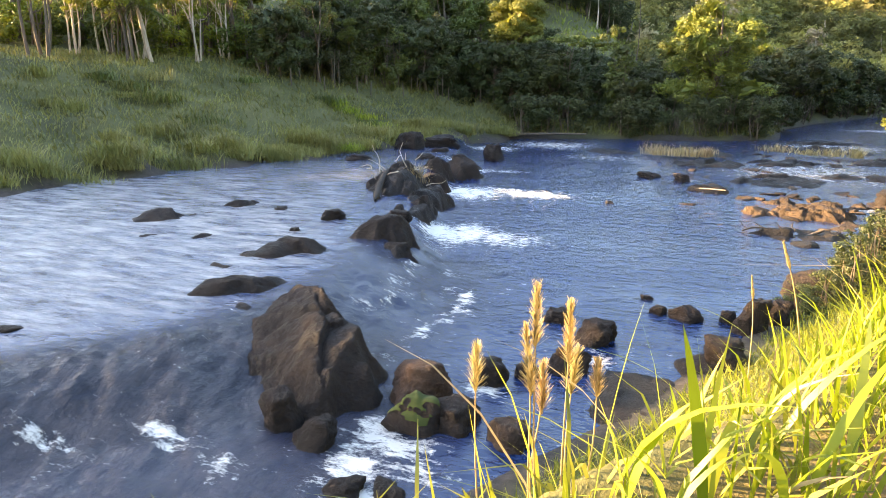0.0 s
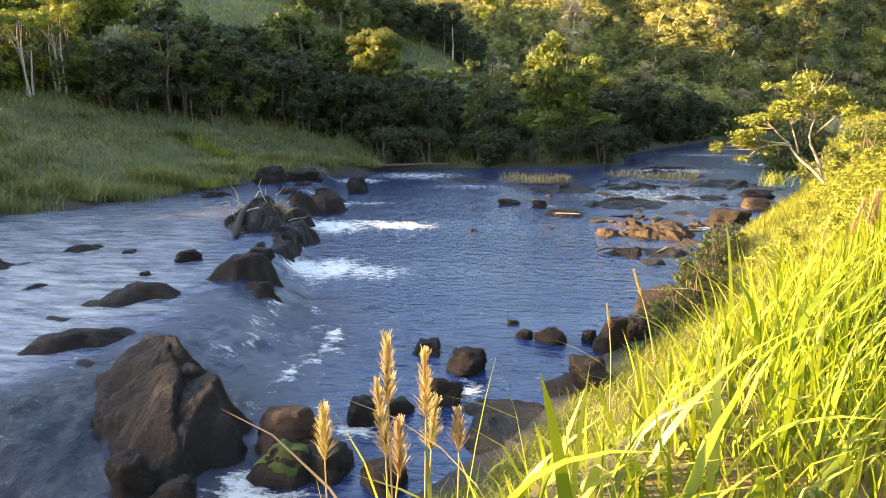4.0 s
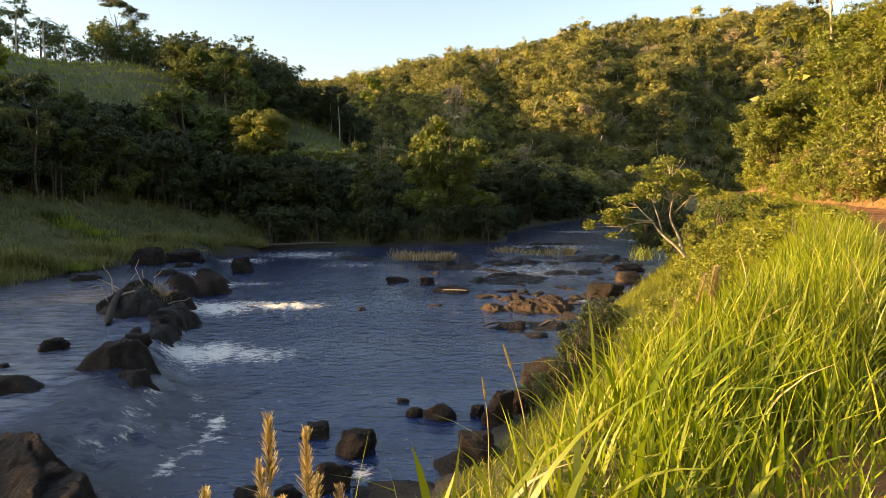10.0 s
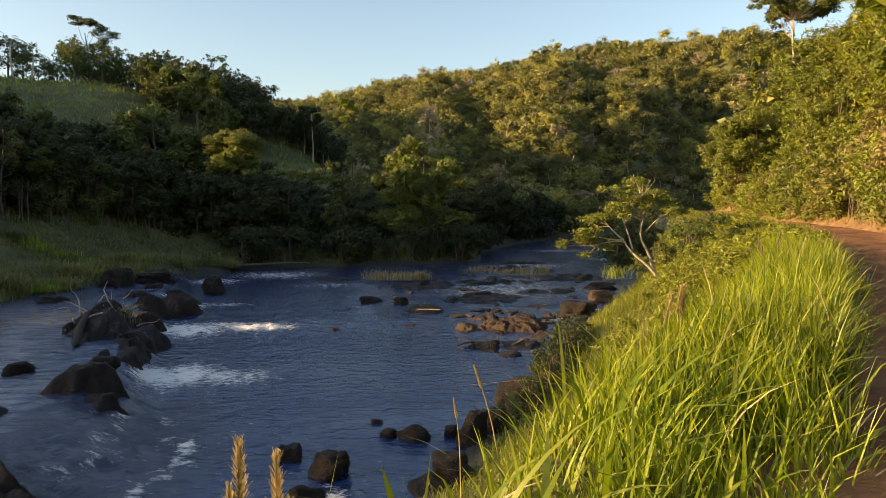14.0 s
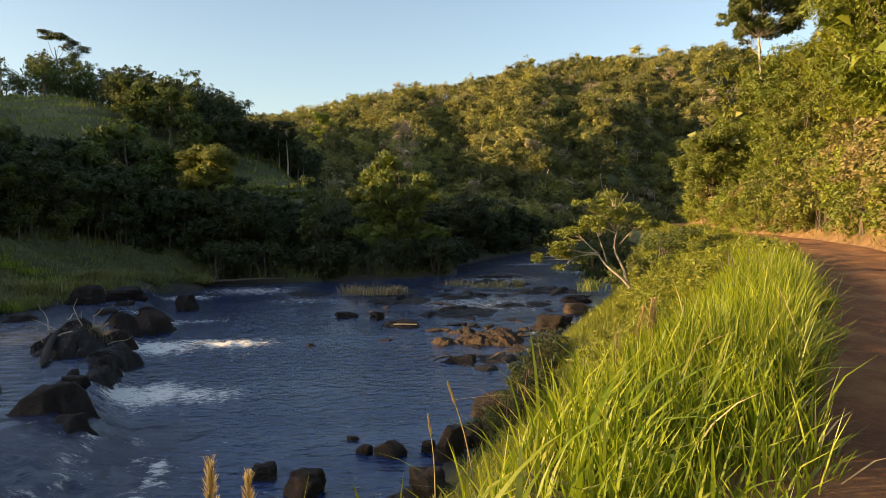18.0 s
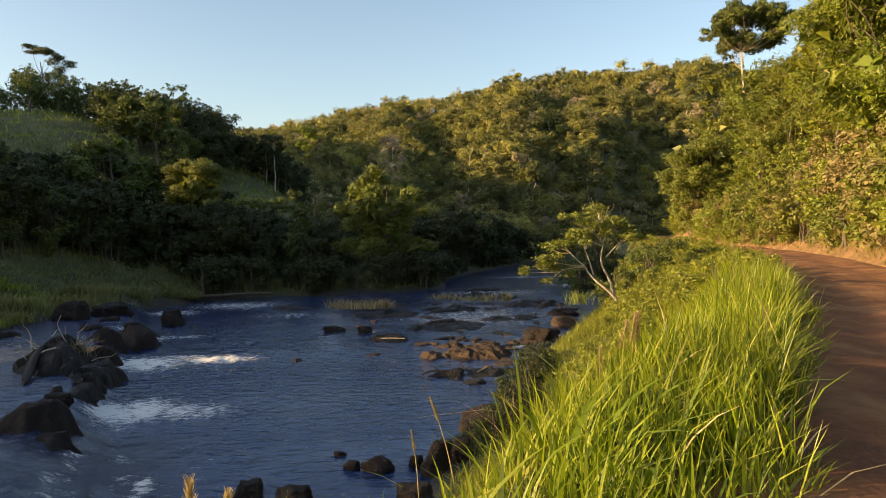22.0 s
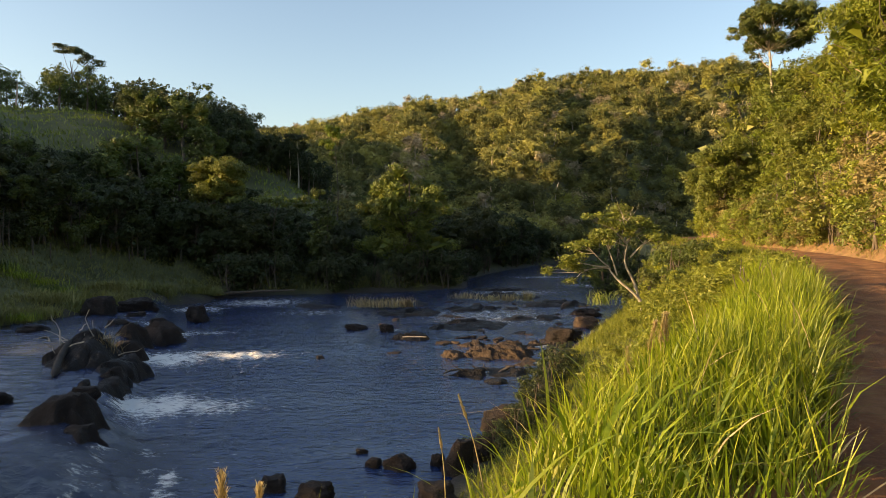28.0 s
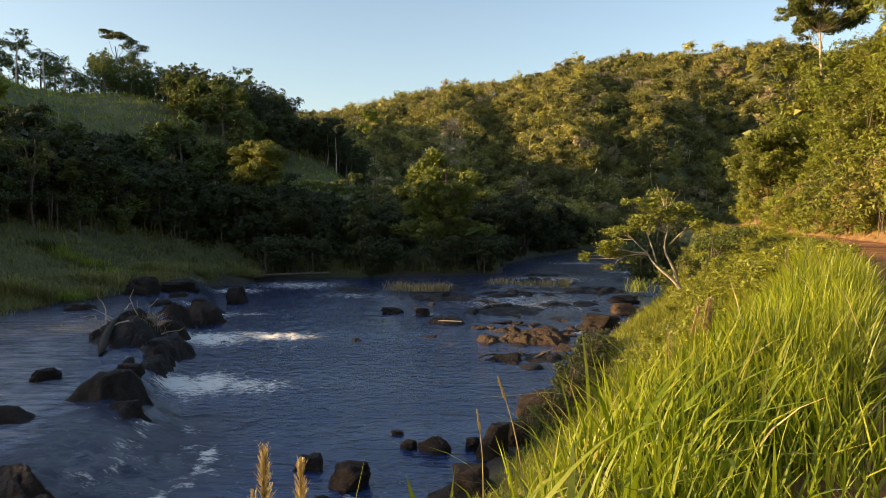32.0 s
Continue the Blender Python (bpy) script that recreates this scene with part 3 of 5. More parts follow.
    ob.matrix_world = pose(x, y, z, 0, 0, turn)
    return tagged(ob, label, "rock", group)


def crag(seed, blocks, mat, label, group, name="outcrop", step=0.06, cell=0.55, tilt=0.10, crack=0.05, fine=1.0, soft=0.035, aim=0.7):
    """Fractured bedrock: the union of faceted blocks. A block is a convex outline, counter-clockwise, of (x, y, steepness, foot) for each side, and a sloping top (x, y, z, rise in x, rise in y)."""
    rng = np.random.default_rng(seed)
    pts = np.array([p[:2] for sides, _ in blocks for p in sides])
    (x0, y0), (x1, y1) = pts.min(0) - 0.6, pts.max(0) + 0.6
    gx_, gy_ = np.meshgrid(np.arange(x0, x1, step), np.arange(y0, y1, step), indexing="ij")
    nz = lambda f_, z_: np.array([noise.noise(Vector((p * f_, q * f_, seed * 1.7 + z_))) for p, q in zip(gx_.ravel(), gy_.ravel())]).reshape(gx_.shape)
    bend_x, bend_y = 0.28 * cell * (nz(1.1 / cell, 0) + 0.5 * nz(2.7 / cell, 1)), 0.28 * cell * (nz(1.1 / cell, 2) + 0.5 * nz(2.7 / cell, 3))
    px, py = gx_ + bend_x, gy_ + bend_y
    top = np.full(gx_.shape, -9.0)
    for sides, (cx, cy, cz, sx, sy) in blocks:
        faces_ = [cz + sx * (px - cx) + sy * (py - cy)]
        for (ax, ay, st, ft), (bx, by, *_) in zip(sides, sides[1:] + sides[:1]):
            ux, uy = bx - ax, by - ay
            faces_.append(ft + st * ((px - ax) * -uy + (py - ay) * ux) / math.hypot(ux, uy))
        f_ = np.stack(faces_)
        lo = f_.min(0)
        top = np.maximum(top, lo - soft * np.log(np.exp(-(f_ - lo) / soft).sum(0)))
    # joints: tilted facets with recessed cracks between them
    ca, sa = math.cos(aim), math.sin(aim)
    qx, qy = (px * ca + py * sa) * 0.6, (py * ca - px * sa)
    count = max(int((x1 - x0) * (y1 - y0) / cell ** 2), 6)
    seeds = np.column_stack([rng.uniform(qx.min(), qx.max(), count), rng.uniform(qy.min(), qy.max(), count)])
    d = np.hypot(qx[..., None] - seeds[:, 0], qy[..., None] - seeds[:, 1])
    order = np.argsort(d, -1)[..., :2]
    d1, d2 = np.take_along_axis(d, order[..., :1], -1)[..., 0], np.take_along_axis(d, order[..., 1:], -1)[..., 0]
    k = order[..., 0]
    tx_, ty_, lift = rng.normal(0, tilt, count), rng.normal(0, tilt, count), rng.normal(0, tilt * cell * 0.7, count)
    top = top + lift[k] + tx_[k] * (qx - seeds[k, 0]) + ty_[k] * (qy - seeds[k, 1]) - crack * np.exp(-(d2 - d1) / (0.06 * cell + 0.02))
    top = top + fine * (0.035 * nz(3.1, 5) + 0.03 * (0.4 - abs(nz(6.0, 6))) + 0.015 * nz(14.0, 7))
    keep = top > -0.75
    q = grid_quads(*gx_.shape)[:, ::-1]
    q = q[keep.ravel()[q].any(1)]
    used = np.unique(q)
    slot = np.zeros(gx_.size, int)
    slot[used] = np.arange(len(used))
    mx, my = gx_.mean(), gy_.mean()
    me = mesh_from(name, np.stack([gx_ - mx, gy_ - my, np.maximum(top, -1.0)], -1).reshape(-1, 3)[used], slot[q], (), True)
    ob = part(name, me, mat)
    ob.location = (mx, my, 0)
    return tagged(ob, label, "rock", group)


def slab_sides(x, y, w, d, turn, steep, foot, n=7, seed=0):
    """A rough convex outline round a middle."""
    rng = random.Random(seed)
    c_, s_ = math.cos(radians(turn)), math.sin(radians(turn))
    rows = []
    for k in range(n):
        a_ = (k + rng.uniform(-0.28, 0.28)) * 2 * math.pi / n
        u_, v_ = math.cos(a_) * w / 2, math.sin(a_) * d / 2
        rows.append((x + u_ * c_ - v_ * s_, y + u_ * s_ + v_ * c_, steep * rng.uniform(0.6, 1.5), foot))
    return rows


GREAT = [([(-8.45, 11.5, 0.45, 0.62), (-7.6, 10.1, 0.7, 0.45), (-6.2, 9.7, 2.4, -0.3), (-5.6, 10.9, 2.4, -0.3), (-6.25, 12.05, 1.3, 0.1), (-7.5, 12.6, 0.8, 0.5)], (-6.7, 11.3, 1.22, 0.13, 0.05)),
         ([(-7.3, 9.7, 0.55, 0.38), (-6.3, 8.8, 0.9, 0.1), (-5.0, 8.3, 1.6, -0.3), (-4.4, 9.2, 2.4, -0.3), (-4.85, 10.5, 2.2, -0.3), (-5.9, 11.2, 1.0, 0.3), (-6.9, 10.8, 0.5, 0.55)], (-5.6, 10.0, 1.02, 0.14, 0.20))]
crag(41, GREAT, M_ROCK, "great brown bedrock outcrop with worn sloping faces", "great boulders", step=0.04, cell=0.85, tilt=0.11, crack=0.07, fine=1.5, soft=0.02, aim=2.2)
MID = [([(-9.0, 16.4, 1.6, 0.3), (-7.6, 16.3, 1.8, 0.0), (-6.85, 17.2, 2.2, -0.3), (-7.05, 18.4, 1.5, 0.0), (-8.5, 18.8, 0.8, 0.5), (-9.5, 17.7, 0.9, 0.55)], (-8.1, 17.5, 1.32, 0.02, 0.03)),
       ([(-8.1, 16.0, 1.4, 0.1), (-7.1, 15.8, 2.0, -0.2), (-6.5, 16.7, 2.0, -0.3), (-7.0, 17.4, 1.2, 0.2), (-8.0, 17.0, 1.2, 0.3)], (-7.2, 16.6, 0.82, 0.0, 0.08))]
crag(42, MID, M_ROCK, "dark brown fractured rock on the ledge of the waterfall", "ledge rocks", cell=0.8, tilt=0.11, crack=0.07, fine=1.3, soft=0.025)
MOUND = [([(-12.2, 23.6, 0.9, 0.55), (-10.4, 23.1, 1.3, 0.4), (-9.3, 24.3, 1.1, 0.2), (-9.4, 26.2, 1.0, 0.2), (-11.0, 27.4, 0.9, 0.5), (-12.4, 25.6, 0.8, 0.55)], (-11.0, 25.0, 1.55, 0.10, 0.06)),
         ([(-10.2, 22.6, 0.9, 0.3), (-9.2, 22.5, 1.2, 0.0), (-8.5, 24.4, 1.6, -0.3), (-8.9, 26.6, 1.4, -0.2), (-10.0, 26.9, 1.0, 0.3)], (-9.3, 24.6, 0.72, -0.15, 0.02)),
         ([(-9.6, 20.6, 0.8, 0.5), (-8.6, 20.2, 1.4, 0.0), (-8.1, 22.2, 1.8, -0.3), (-8.6, 23.6, 1.2, 0.0), (-9.6, 23.2, 0.8, 0.4)], (-8.9, 21.9, 0.70, -0.12, 0.0))]
crag(43, MOUND, M_ROCK_WET, "black wet fractured mound and steps beside the falls", "ledge rocks", cell=0.7, tilt=0.20, crack=0.08, fine=1.6)
for k, (x, y, w, d, h, turn) in enumerate([(-11.7, 31.0, 2.0, 2.0, 1.35, 20), (-12.6, 29.6, 1.6, 1.6, 1.0, 60), (-10.9, 28.6, 1.9, 1.8, 0.85, 10), (-11.0, 33.2, 2.2, 2.6, 0.8, 14), (-11.9, 36.2, 1.8, 2.4, 0.7, 14)]):
    crag(50 + k, [(slab_sides(x, y, w, d, turn, 1.7, 0.1, 7, k), (x, y, h, 0.05, 0.05))], M_ROCK, "dark brown fractured rock on the ledge of the waterfall", "ledge rocks", step=0.08, cell=0.6, tilt=0.2, fine=1.5, soft=0.1)
for k, (x, y, w, d, h, turn) in enumerate([(-9.9, 15.0, 2.5, 1.8, 1.02, 50), (-9.15, 12.0, 2.6, 1.6, 1.0, 35), (-8.3, 10.95, 0.7, 0.5, 0.9, 30), (-10.6, 13.3, 1.0, 0.7, 0.84, 20), (-15.9, 17.1, 2.2, 1.2, 1.08, 55), (-14.7, 19.9, 1.6, 1.0, 1.05, 40), (-13.0, 15.6, 1.3, 0.8, 0.99, 50), (-14.3, 15.1, 1.2, 0.6, 0.92, 40), (-15.0, 18.0, 1.4, 0.5, 0.9, 50)]):
    crag(60 + k, [(slab_sides(x, y, w, d, turn, 0.7, 0.66, 7, k + 9), (x, y, h, -0.03, 0.06))], M_ROCK, "low flat grey-brown rock awash in the river", "flat rocks", name="flat_rock", cell=0.7, tilt=0.06, soft=0.02, fine=0.8)
rock(43, -5.75, 8.35, 0.0, 0.75, 0.7, 0.62, 33, M_ROCK, "grey angular block against the great boulder", "great boulders", name="boulder")
rock(44, -5.0, 7.95, -0.05, 0.7, 0.6, 0.45, 20, M_ROCK, "grey angular block against the great boulder", "great boulders", name="boulder")
MOSSY = [(-4.05, 9.75, 0.0, 1.25, 1.0, 0.72, 23), (-3.85, 9.0, -0.05, 1.0, 0.8, 0.56, 12), (-3.15, 9.2, -0.05, 1.0, 0.8, 0.46, 40), (-4.1, 7.1, -0.15, 0.7, 0.6, 0.28, 30), (-3.5, 7.3, -0.15, 0.6, 0.5, 0.26, 5)]
for k, r in enumerate(MOSSY):
    ob = rock(52 + k, *r, M_ROCK_RED if k == 0 else M_ROCK, "reddish brown angular boulder beside the falls" if k == 0 else "dark boulder at the foot of the falls", "boulders below the ledge", blocky=0.75)
    if k == 1:
        bm = bmesh.new()
        bm.from_mesh(ob.data)
        bm.normal_update()
        drop_ = [v for v in bm.verts if v.normal.z < 0.5 + 0.3 * noise.noise(v.co * 14) or v.normal.y > 0.55]
        bmesh.ops.delete(bm, geom=drop_, context="VERTS")
        for v in bm.verts:
            v.co += v.normal * (0.012 + 0.02 * abs(noise.noise(v.co * 25)))
        cap = bpy.data.meshes.new("moss")
        bm.to_mesh(cap)
        bm.free()
        cap.materials.clear()
        part("moss", cap, M_MOSS, ob, "bright green moss cushion")
SHORE = [(-1.6, 13.4, -0.05, 0.86, 0.7, 0.52, 7), (-2.6, 14.4, -0.05, 0.68, 0.6, 0.33, 10), (-0.5, 15.6, -0.05, 0.42, 0.35, 0.26, 2), (0.1, 15.4, -0.05, 0.78, 0.6, 0.40, 0),
         (-0.8, 16.6, -0.05, 0.32, 0.28, 0.15, 3), (1.0, 15.6, -0.05, 0.4, 0.33, 0.32, 4), (2.95, 17.9, 0.0, 1.45, 1.1, 0.72, 9), (1.4, 15.1, 0.0, 0.8, 0.65, 0.74, 5)]
SHORE += [(2.0, 15.7, 0.0, 0.72, 0.6, 0.62, 7), (-3.1, 10.9, -0.05, 0.62, 0.5, 0.5, 16), (-1.9, 11.9, -0.05, 0.85, 0.7, 0.52, 9), 
          (0.9, 12.8, 0.1, 1.0, 0.9, 0.5, -4), (-2.6, 11.4, -0.05, 0.5, 0.5, 0.3, 50), (-2.3, 9.0, -0.05, 0.8, 0.7, 0.4, 70)]
for k, r in enumerate(SHORE):
    rock(60 + k, *r, M_ROCK, "dark brown boulder in shallow water by the near bank", "shore boulders", blocky=0.6)
outcrop(76, -0.5, 11.0, -0.12, 2.4, 3.0, 0.30, 8, M_ROCK_WET, "flat brown rock slab at the foot of the bank", "shore boulders", name="flat_rock", rough=1.0)
outcrop(77, 1.0, 12.6, -0.1, 2.2, 2.6, 0.38, -10, M_ROCK, "flat brown rock slab at the foot of the bank", "shore boulders", name="flat_rock", rough=1.0)
UPSTREAM = [(-13.0, 19.6, 0.66, 0.5, 0.35, 0.2, 33), (-10.6, 18.9, 0.66, 0.85, 0.6, 0.42, 29), (-11.5, 8.5, 0.6, 0.6, 0.4, 0.22, 54),
            (-10.9, 17.1, 0.66, 0.4, 0.3, 0.2, 33), (-8.9, 20.4, 0.6, 0.8, 0.7, 0.3, 26), (-16.4, 32.3, 0.6, 1.5, 1.1, 0.45, 27)]
for k, r in enumerate(UPSTREAM):
    rock(80 + k, *r, M_ROCK, "small dark rock breaking the upstream water", "upstream rocks")
RAPIDS = [(-2.0, 36.6, -0.05, 1.3, 0.9, 0.36, 3), (-0.4, 36.0, -0.05, 0.95, 0.8, 0.42, 1), (7.9, 32.1, 0.0, 1.4, 1.2, 0.7, -14), (8.9, 32.8, 0.0, 1.1, 1.0, 0.5, 30), (10.5, 36.6, 0.1, 1.5, 1.3, 0.48, -16), (12.0, 41.5, 0.0, 2.2, 1.6, 0.42, 10)]
for k, r in enumerate(RAPIDS):
    rock(100 + k, *r, M_ROCK if k != 4 else M_ROCK_BROWN, "low dark rock in the rapids downstream", "rapids rocks", blocky=0.0, rough=0.55)
SHELVES = [(4.2, 37.6, 4.6, 3.6, 0.20, 20), (1.0, 42.8, 5.0, 2.4, 0.13, 5), (-0.4, 48.2, 5.6, 3.2, 0.30, 0), (5.6, 45.0, 4.6, 2.4, 0.14, 0), (7.8, 52.6, 7.0, 3.0, 0.32, -10), (11.2, 46.6, 4.4, 3.0, 0.36, 0), (8.2, 40.2, 3.4, 2.0, 0.13, 15), (-5.0, 47.2, 3.4, 2.0, 0.18, 0), (9.5, 58.5, 6.0, 2.0, 0.22, 10), (3.5, 25.2, 2.6, 2.0, 0.12, 10), (3.9, 23.9, 1.2, 0.6, 0.08, 0)]
for k, (x, y, w, d, h, turn) in enumerate(SHELVES):
    crag(110 + k, [(slab_sides(x, y, w * 1.15, d * 1.15, turn, 0.5, -0.1, 8, k + 30), (x, y, h * 0.6, 0.0, 0.02))], M_ROCK_WET, "flat dark bedrock shelf awash in the rapids", "rapids rocks", name="flat_rock", step=0.11, cell=0.75, tilt=0.12, crack=0.08, fine=1.3, aim=1.0)
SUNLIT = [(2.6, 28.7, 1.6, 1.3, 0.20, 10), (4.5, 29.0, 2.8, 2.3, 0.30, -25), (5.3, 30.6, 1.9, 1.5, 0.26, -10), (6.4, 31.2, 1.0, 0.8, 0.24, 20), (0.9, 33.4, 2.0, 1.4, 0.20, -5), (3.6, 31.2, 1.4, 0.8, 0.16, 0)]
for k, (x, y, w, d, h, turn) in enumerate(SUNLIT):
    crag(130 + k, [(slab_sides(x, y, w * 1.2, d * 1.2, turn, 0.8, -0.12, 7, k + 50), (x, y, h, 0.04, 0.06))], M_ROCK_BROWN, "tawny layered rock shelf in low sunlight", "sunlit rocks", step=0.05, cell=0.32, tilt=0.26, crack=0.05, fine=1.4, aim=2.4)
BANK = [(-16.0, 38.2, 0.5, 2.0, 1.6, 1.25, 23), (-14.6, 40.0, 0.45, 2.4, 1.8, 1.0, 21), (-13.6, 37.2, 0.4, 1.2, 1.0, 0.6, 40), (-11.3, 40.4, -0.1, 1.42, 1.2, 1.1, 16), (-14.0, 53.2, -0.1, 4.2, 1.4, 0.3, 15), (-13.4, 34.2, 0.5, 1.2, 1.0, 0.5, 0), (-3.06, 28.8, -0.1, 0.5, 0.4, 0.2, 0)]
for k, r in enumerate(BANK):
    rock(130 + k, *r, M_ROCK, "dark rounded boulder at the far side of the river", "far side boulders")

SHARDS = [rock_mesh(900 + k, 3, 1.0, 0.7) for k in range(5)]
rng_ = random.Random(44)
for k in range(80):
    if k < 40:
        x, y = rng_.gauss(4.8, 2.4), rng_.gauss(30.0, 2.6)
    else:
        x, y = rng_.gauss(6.0, 4.5), rng_.gauss(45, 4.0)
    if line_distance(np.array([x]), np.array([y]), BANK_FOOT)[0] > -0.3:
        continue
    ob = part("rock", SHARDS[k % 5], M_ROCK_BROWN if k % 3 and k < 40 else M_ROCK)
    w_ = rng_.uniform(0.3, 1.0)
    ob.matrix_world = pose(x, y, -0.02, 0, 0, rng_.uniform(0, 360)) @ Matrix.Diagonal((w_, w_ * rng_.uniform(0.5, 0.9), rng_.uniform(0.12, 0.26), 1))
    ob.rotation_euler.x += rng_.uniform(-0.25, 0.25)
    tagged(ob, "small broken rock in the shallow rapids", "rock", "rapids rubble")

# ---- plants ----
def tube(path, radii, sides=7):
    """A tapered round limb along a path: vertices and quads."""
    path = np.asarray(path, float)
    d = np.gradient(path, axis=0)
    d /= np.linalg.norm(d, axis=1)[:, None] + 1e-9
    ref = np.where(np.abs(d[:, 2:3]) > 0.9, [[1.0, 0, 0]], [[0, 0, 1.0]])
    a = np.cross(d, ref)
    a /= np.linalg.norm(a, axis=1)[:, None] + 1e-9
    b = np.cross(d, a)
    w = np.linspace(0, 2 * np.pi, sides, endpoint=False)
    v = path[:, None] + (a[:, None] * np.cos(w)[None, :, None] + b[:, None] * np.sin(w)[None, :, None]) * np.asarray(radii)[:, None, None]
    return v.reshape(-1, 3), grid_quads(len(path), sides, True)


def join(pieces):
    vs, qs, n = [], [], 0
    for v, q in pieces:
        vs.append(v)
        qs.append(q + n)
        n += len(v)
    return np.concatenate(vs), np.concatenate(qs)


def leaves(rng, centres, size, droop=0.3, slim=0.45, normals=None, jitter=0.45):
    """Leaf blades, one pointed face each, facing outwards from their clump where normals are given."""
    n = len(centres)
    d = rng.normal(size=(n, 3))
    d[:, 2] = d[:, 2] * 0.6 - droop
    s = rng.normal(size=(n, 3))
    if normals is not None:
        face = normals + rng.normal(size=(n, 3)) * jitter + [0, 0, 0.25]
        face /= np.linalg.norm(face, axis=1)[:, None]
        d -= (d * face).sum(1)[:, None] * face
        s = np.cross(face, d)
    d /= np.linalg.norm(d, axis=1)[:, None] + 1e-9
    s -= (s * d).sum(1)[:, None] * d
    s /= np.linalg.norm(s, axis=1)[:, None] + 1e-9
    k = (size * rng.uniform(0.6, 1.3, n))[:, None]
    v = np.stack([centres - d * k * 0.5 - s * k * slim * 0.6, centres - d * k * 0.4 + s * k * slim * 0.6, centres + d * k * 0.75], 1)
    return v.reshape(-1, 3), (), np.arange(n * 3).reshape(n, 3)


def puffs(rng, blobs, count, hollow=0.55):
    """Leaf places over a set of uneven clumps (x, y, z, rx, ry, rz), and the ways they face."""
    blobs = np.asarray(blobs, float)
    w = (blobs[:, 3] * blobs[:, 4]) ** 1.0
    pick = rng.choice(len(blobs), count, p=w / w.sum())
    d = rng.normal(size=(count, 3))
    d[:, 2] += 0.35
    d /= np.linalg.norm(d, axis=1)[:, None]
    lobes = 1 + 0.22 * np.sin(d[:, 0] * 5 + pick * 1.7) * np.sin(d[:, 1] * 4 + pick) + 0.15 * np.sin(d[:, 2] * 7 + pick * 2.3)
    r = rng.uniform(hollow, 1, count) ** 0.6 * lobes * rng.normal(1, 0.09, count)
    return blobs[pick, :3] + d * r[:, None] * blobs[pick, 3:], d


def inner_leaves(rng, blobs, size):
    """The inner mass of the clumps: broad overlapping leaves that stop the light."""
    blobs = np.repeat(np.asarray(blobs, float), 16, axis=0)
    d = rng.normal(size=(len(blobs), 3))
    d *= (rng.uniform(0, 0.5, len(blobs)) / np.linalg.norm(d, axis=1))[:, None]
    return leaves(rng, blobs[:, :3] + d * blobs[:, 3:], blobs[:, 3] * size, 0.2, 0.8)[0]


def wander(rng, a, b, n=7, bend=0.08):
    a, b = np.asarray(a, float), np.asarray(b, float)
    t = np.linspace(0, 1, n)[:, None]
    p = a + (b - a) * t
    k = np.linalg.norm(b - a) * bend
    return p + np.sin(t * np.pi) * rng.normal(size=3) * k + np.sin(t * 2 * np.pi) * rng.normal(size=3) * k * 0.5


def tree_meshes(seed, height, trunk_r, blobs, count, leaf, stems=1, spread=0.3, fork=0.35, limbs=1, hollow=0.5, droop=0.3, slim=0.5, lean=(0, 0), twigs=0, bits=4, core=0.0):
    """Wood and crown of a tree: trunk, a limb into every clump, leaves over the clumps."""
    rng = np.random.default_rng(seed)
    wood, tips = [], []
    blobs = np.asarray(blobs, float)
    for s_ in range(stems):
        foot_ = np.array([*(rng.normal(size=2) * spread * (stems > 1)), -0.3])
        top = np.array([lean[0] + rng.normal() * height * 0.03, lean[1] + rng.normal() * height * 0.03, height * 0.86]) + foot_ * [1.5, 1.5, 0]
        trunk = wander(rng, foot_, top, 10, 0.03)
        wood.append(tube(trunk, np.linspace(trunk_r, trunk_r * 0.22, 10), 8))
        for b_ in blobs[s_::stems]:
            for _ in range(limbs):
                k = int(np.clip(np.searchsorted(trunk[:, 2], b_[2] * fork + height * fork * 0.4 * rng.uniform(0.6, 1.3)), 2, 8))
                end = b_[:3] + rng.normal(size=3) * b_[3:] * 0.35
                p = wander(rng, trunk[k], end, 5, 0.09)
                r_ = trunk_r * (1 - k / 12) * 0.45
                wood.append(tube(p, np.linspace(r_, r_ * 0.18, 5), 4))
                for _ in range(twigs):
                    q = p[rng.integers(2, 5)]
                    e_ = q + rng.normal(size=3) * b_[3:] * 0.7
                    wood.append(tube(wander(rng, q, e_, 3, 0.1), np.linspace(r_ * 0.3, r_ * 0.06, 3), 3))
    w = mesh_from("trunk", *join(wood), (), True)
    spots_, face_ = puffs(rng, finer(rng, blobs, bits), count, hollow)
    v, _, _ = leaves(rng, spots_, leaf, droop, slim, face_)
    if core:
        v = np.concatenate([v, inner_leaves(rng, blobs, core)])
    c = mesh_from("crown", v, (), np.arange(len(v)).reshape(-1, 3))
    return w, c


def finer(rng, blobs, bits):
    """Breaks every clump into smaller sprays near its skin."""
    blobs = np.repeat(np.asarray(blobs, float), bits, axis=0)
    d = rng.normal(size=(len(blobs), 3))
    d[:, 2] += 0.3
    d /= np.linalg.norm(d, axis=1)[:, None]
    k = rng.uniform(0.34, 0.6, len(blobs))[:, None]
    blobs[:, :3] += d * blobs[:, 3:] * rng.uniform(0.55, 1.0, len(blobs))[:, None]
    blobs[:, 3:] *= k
    return blobs


def round_blobs(rng, n, cz, rxy, rz, size, flat=0.75):
    d = rng.normal(size=(n, 3))
    d /= np.linalg.norm(d, axis=1)[:, None]
    d *= rng.uniform(0.45, 1.0, n)[:, None] ** 0.5
    p = d * [rxy, rxy, rz] + [0, 0, cz]
    s_ = size * rng.uniform(0.65, 1.25, n)
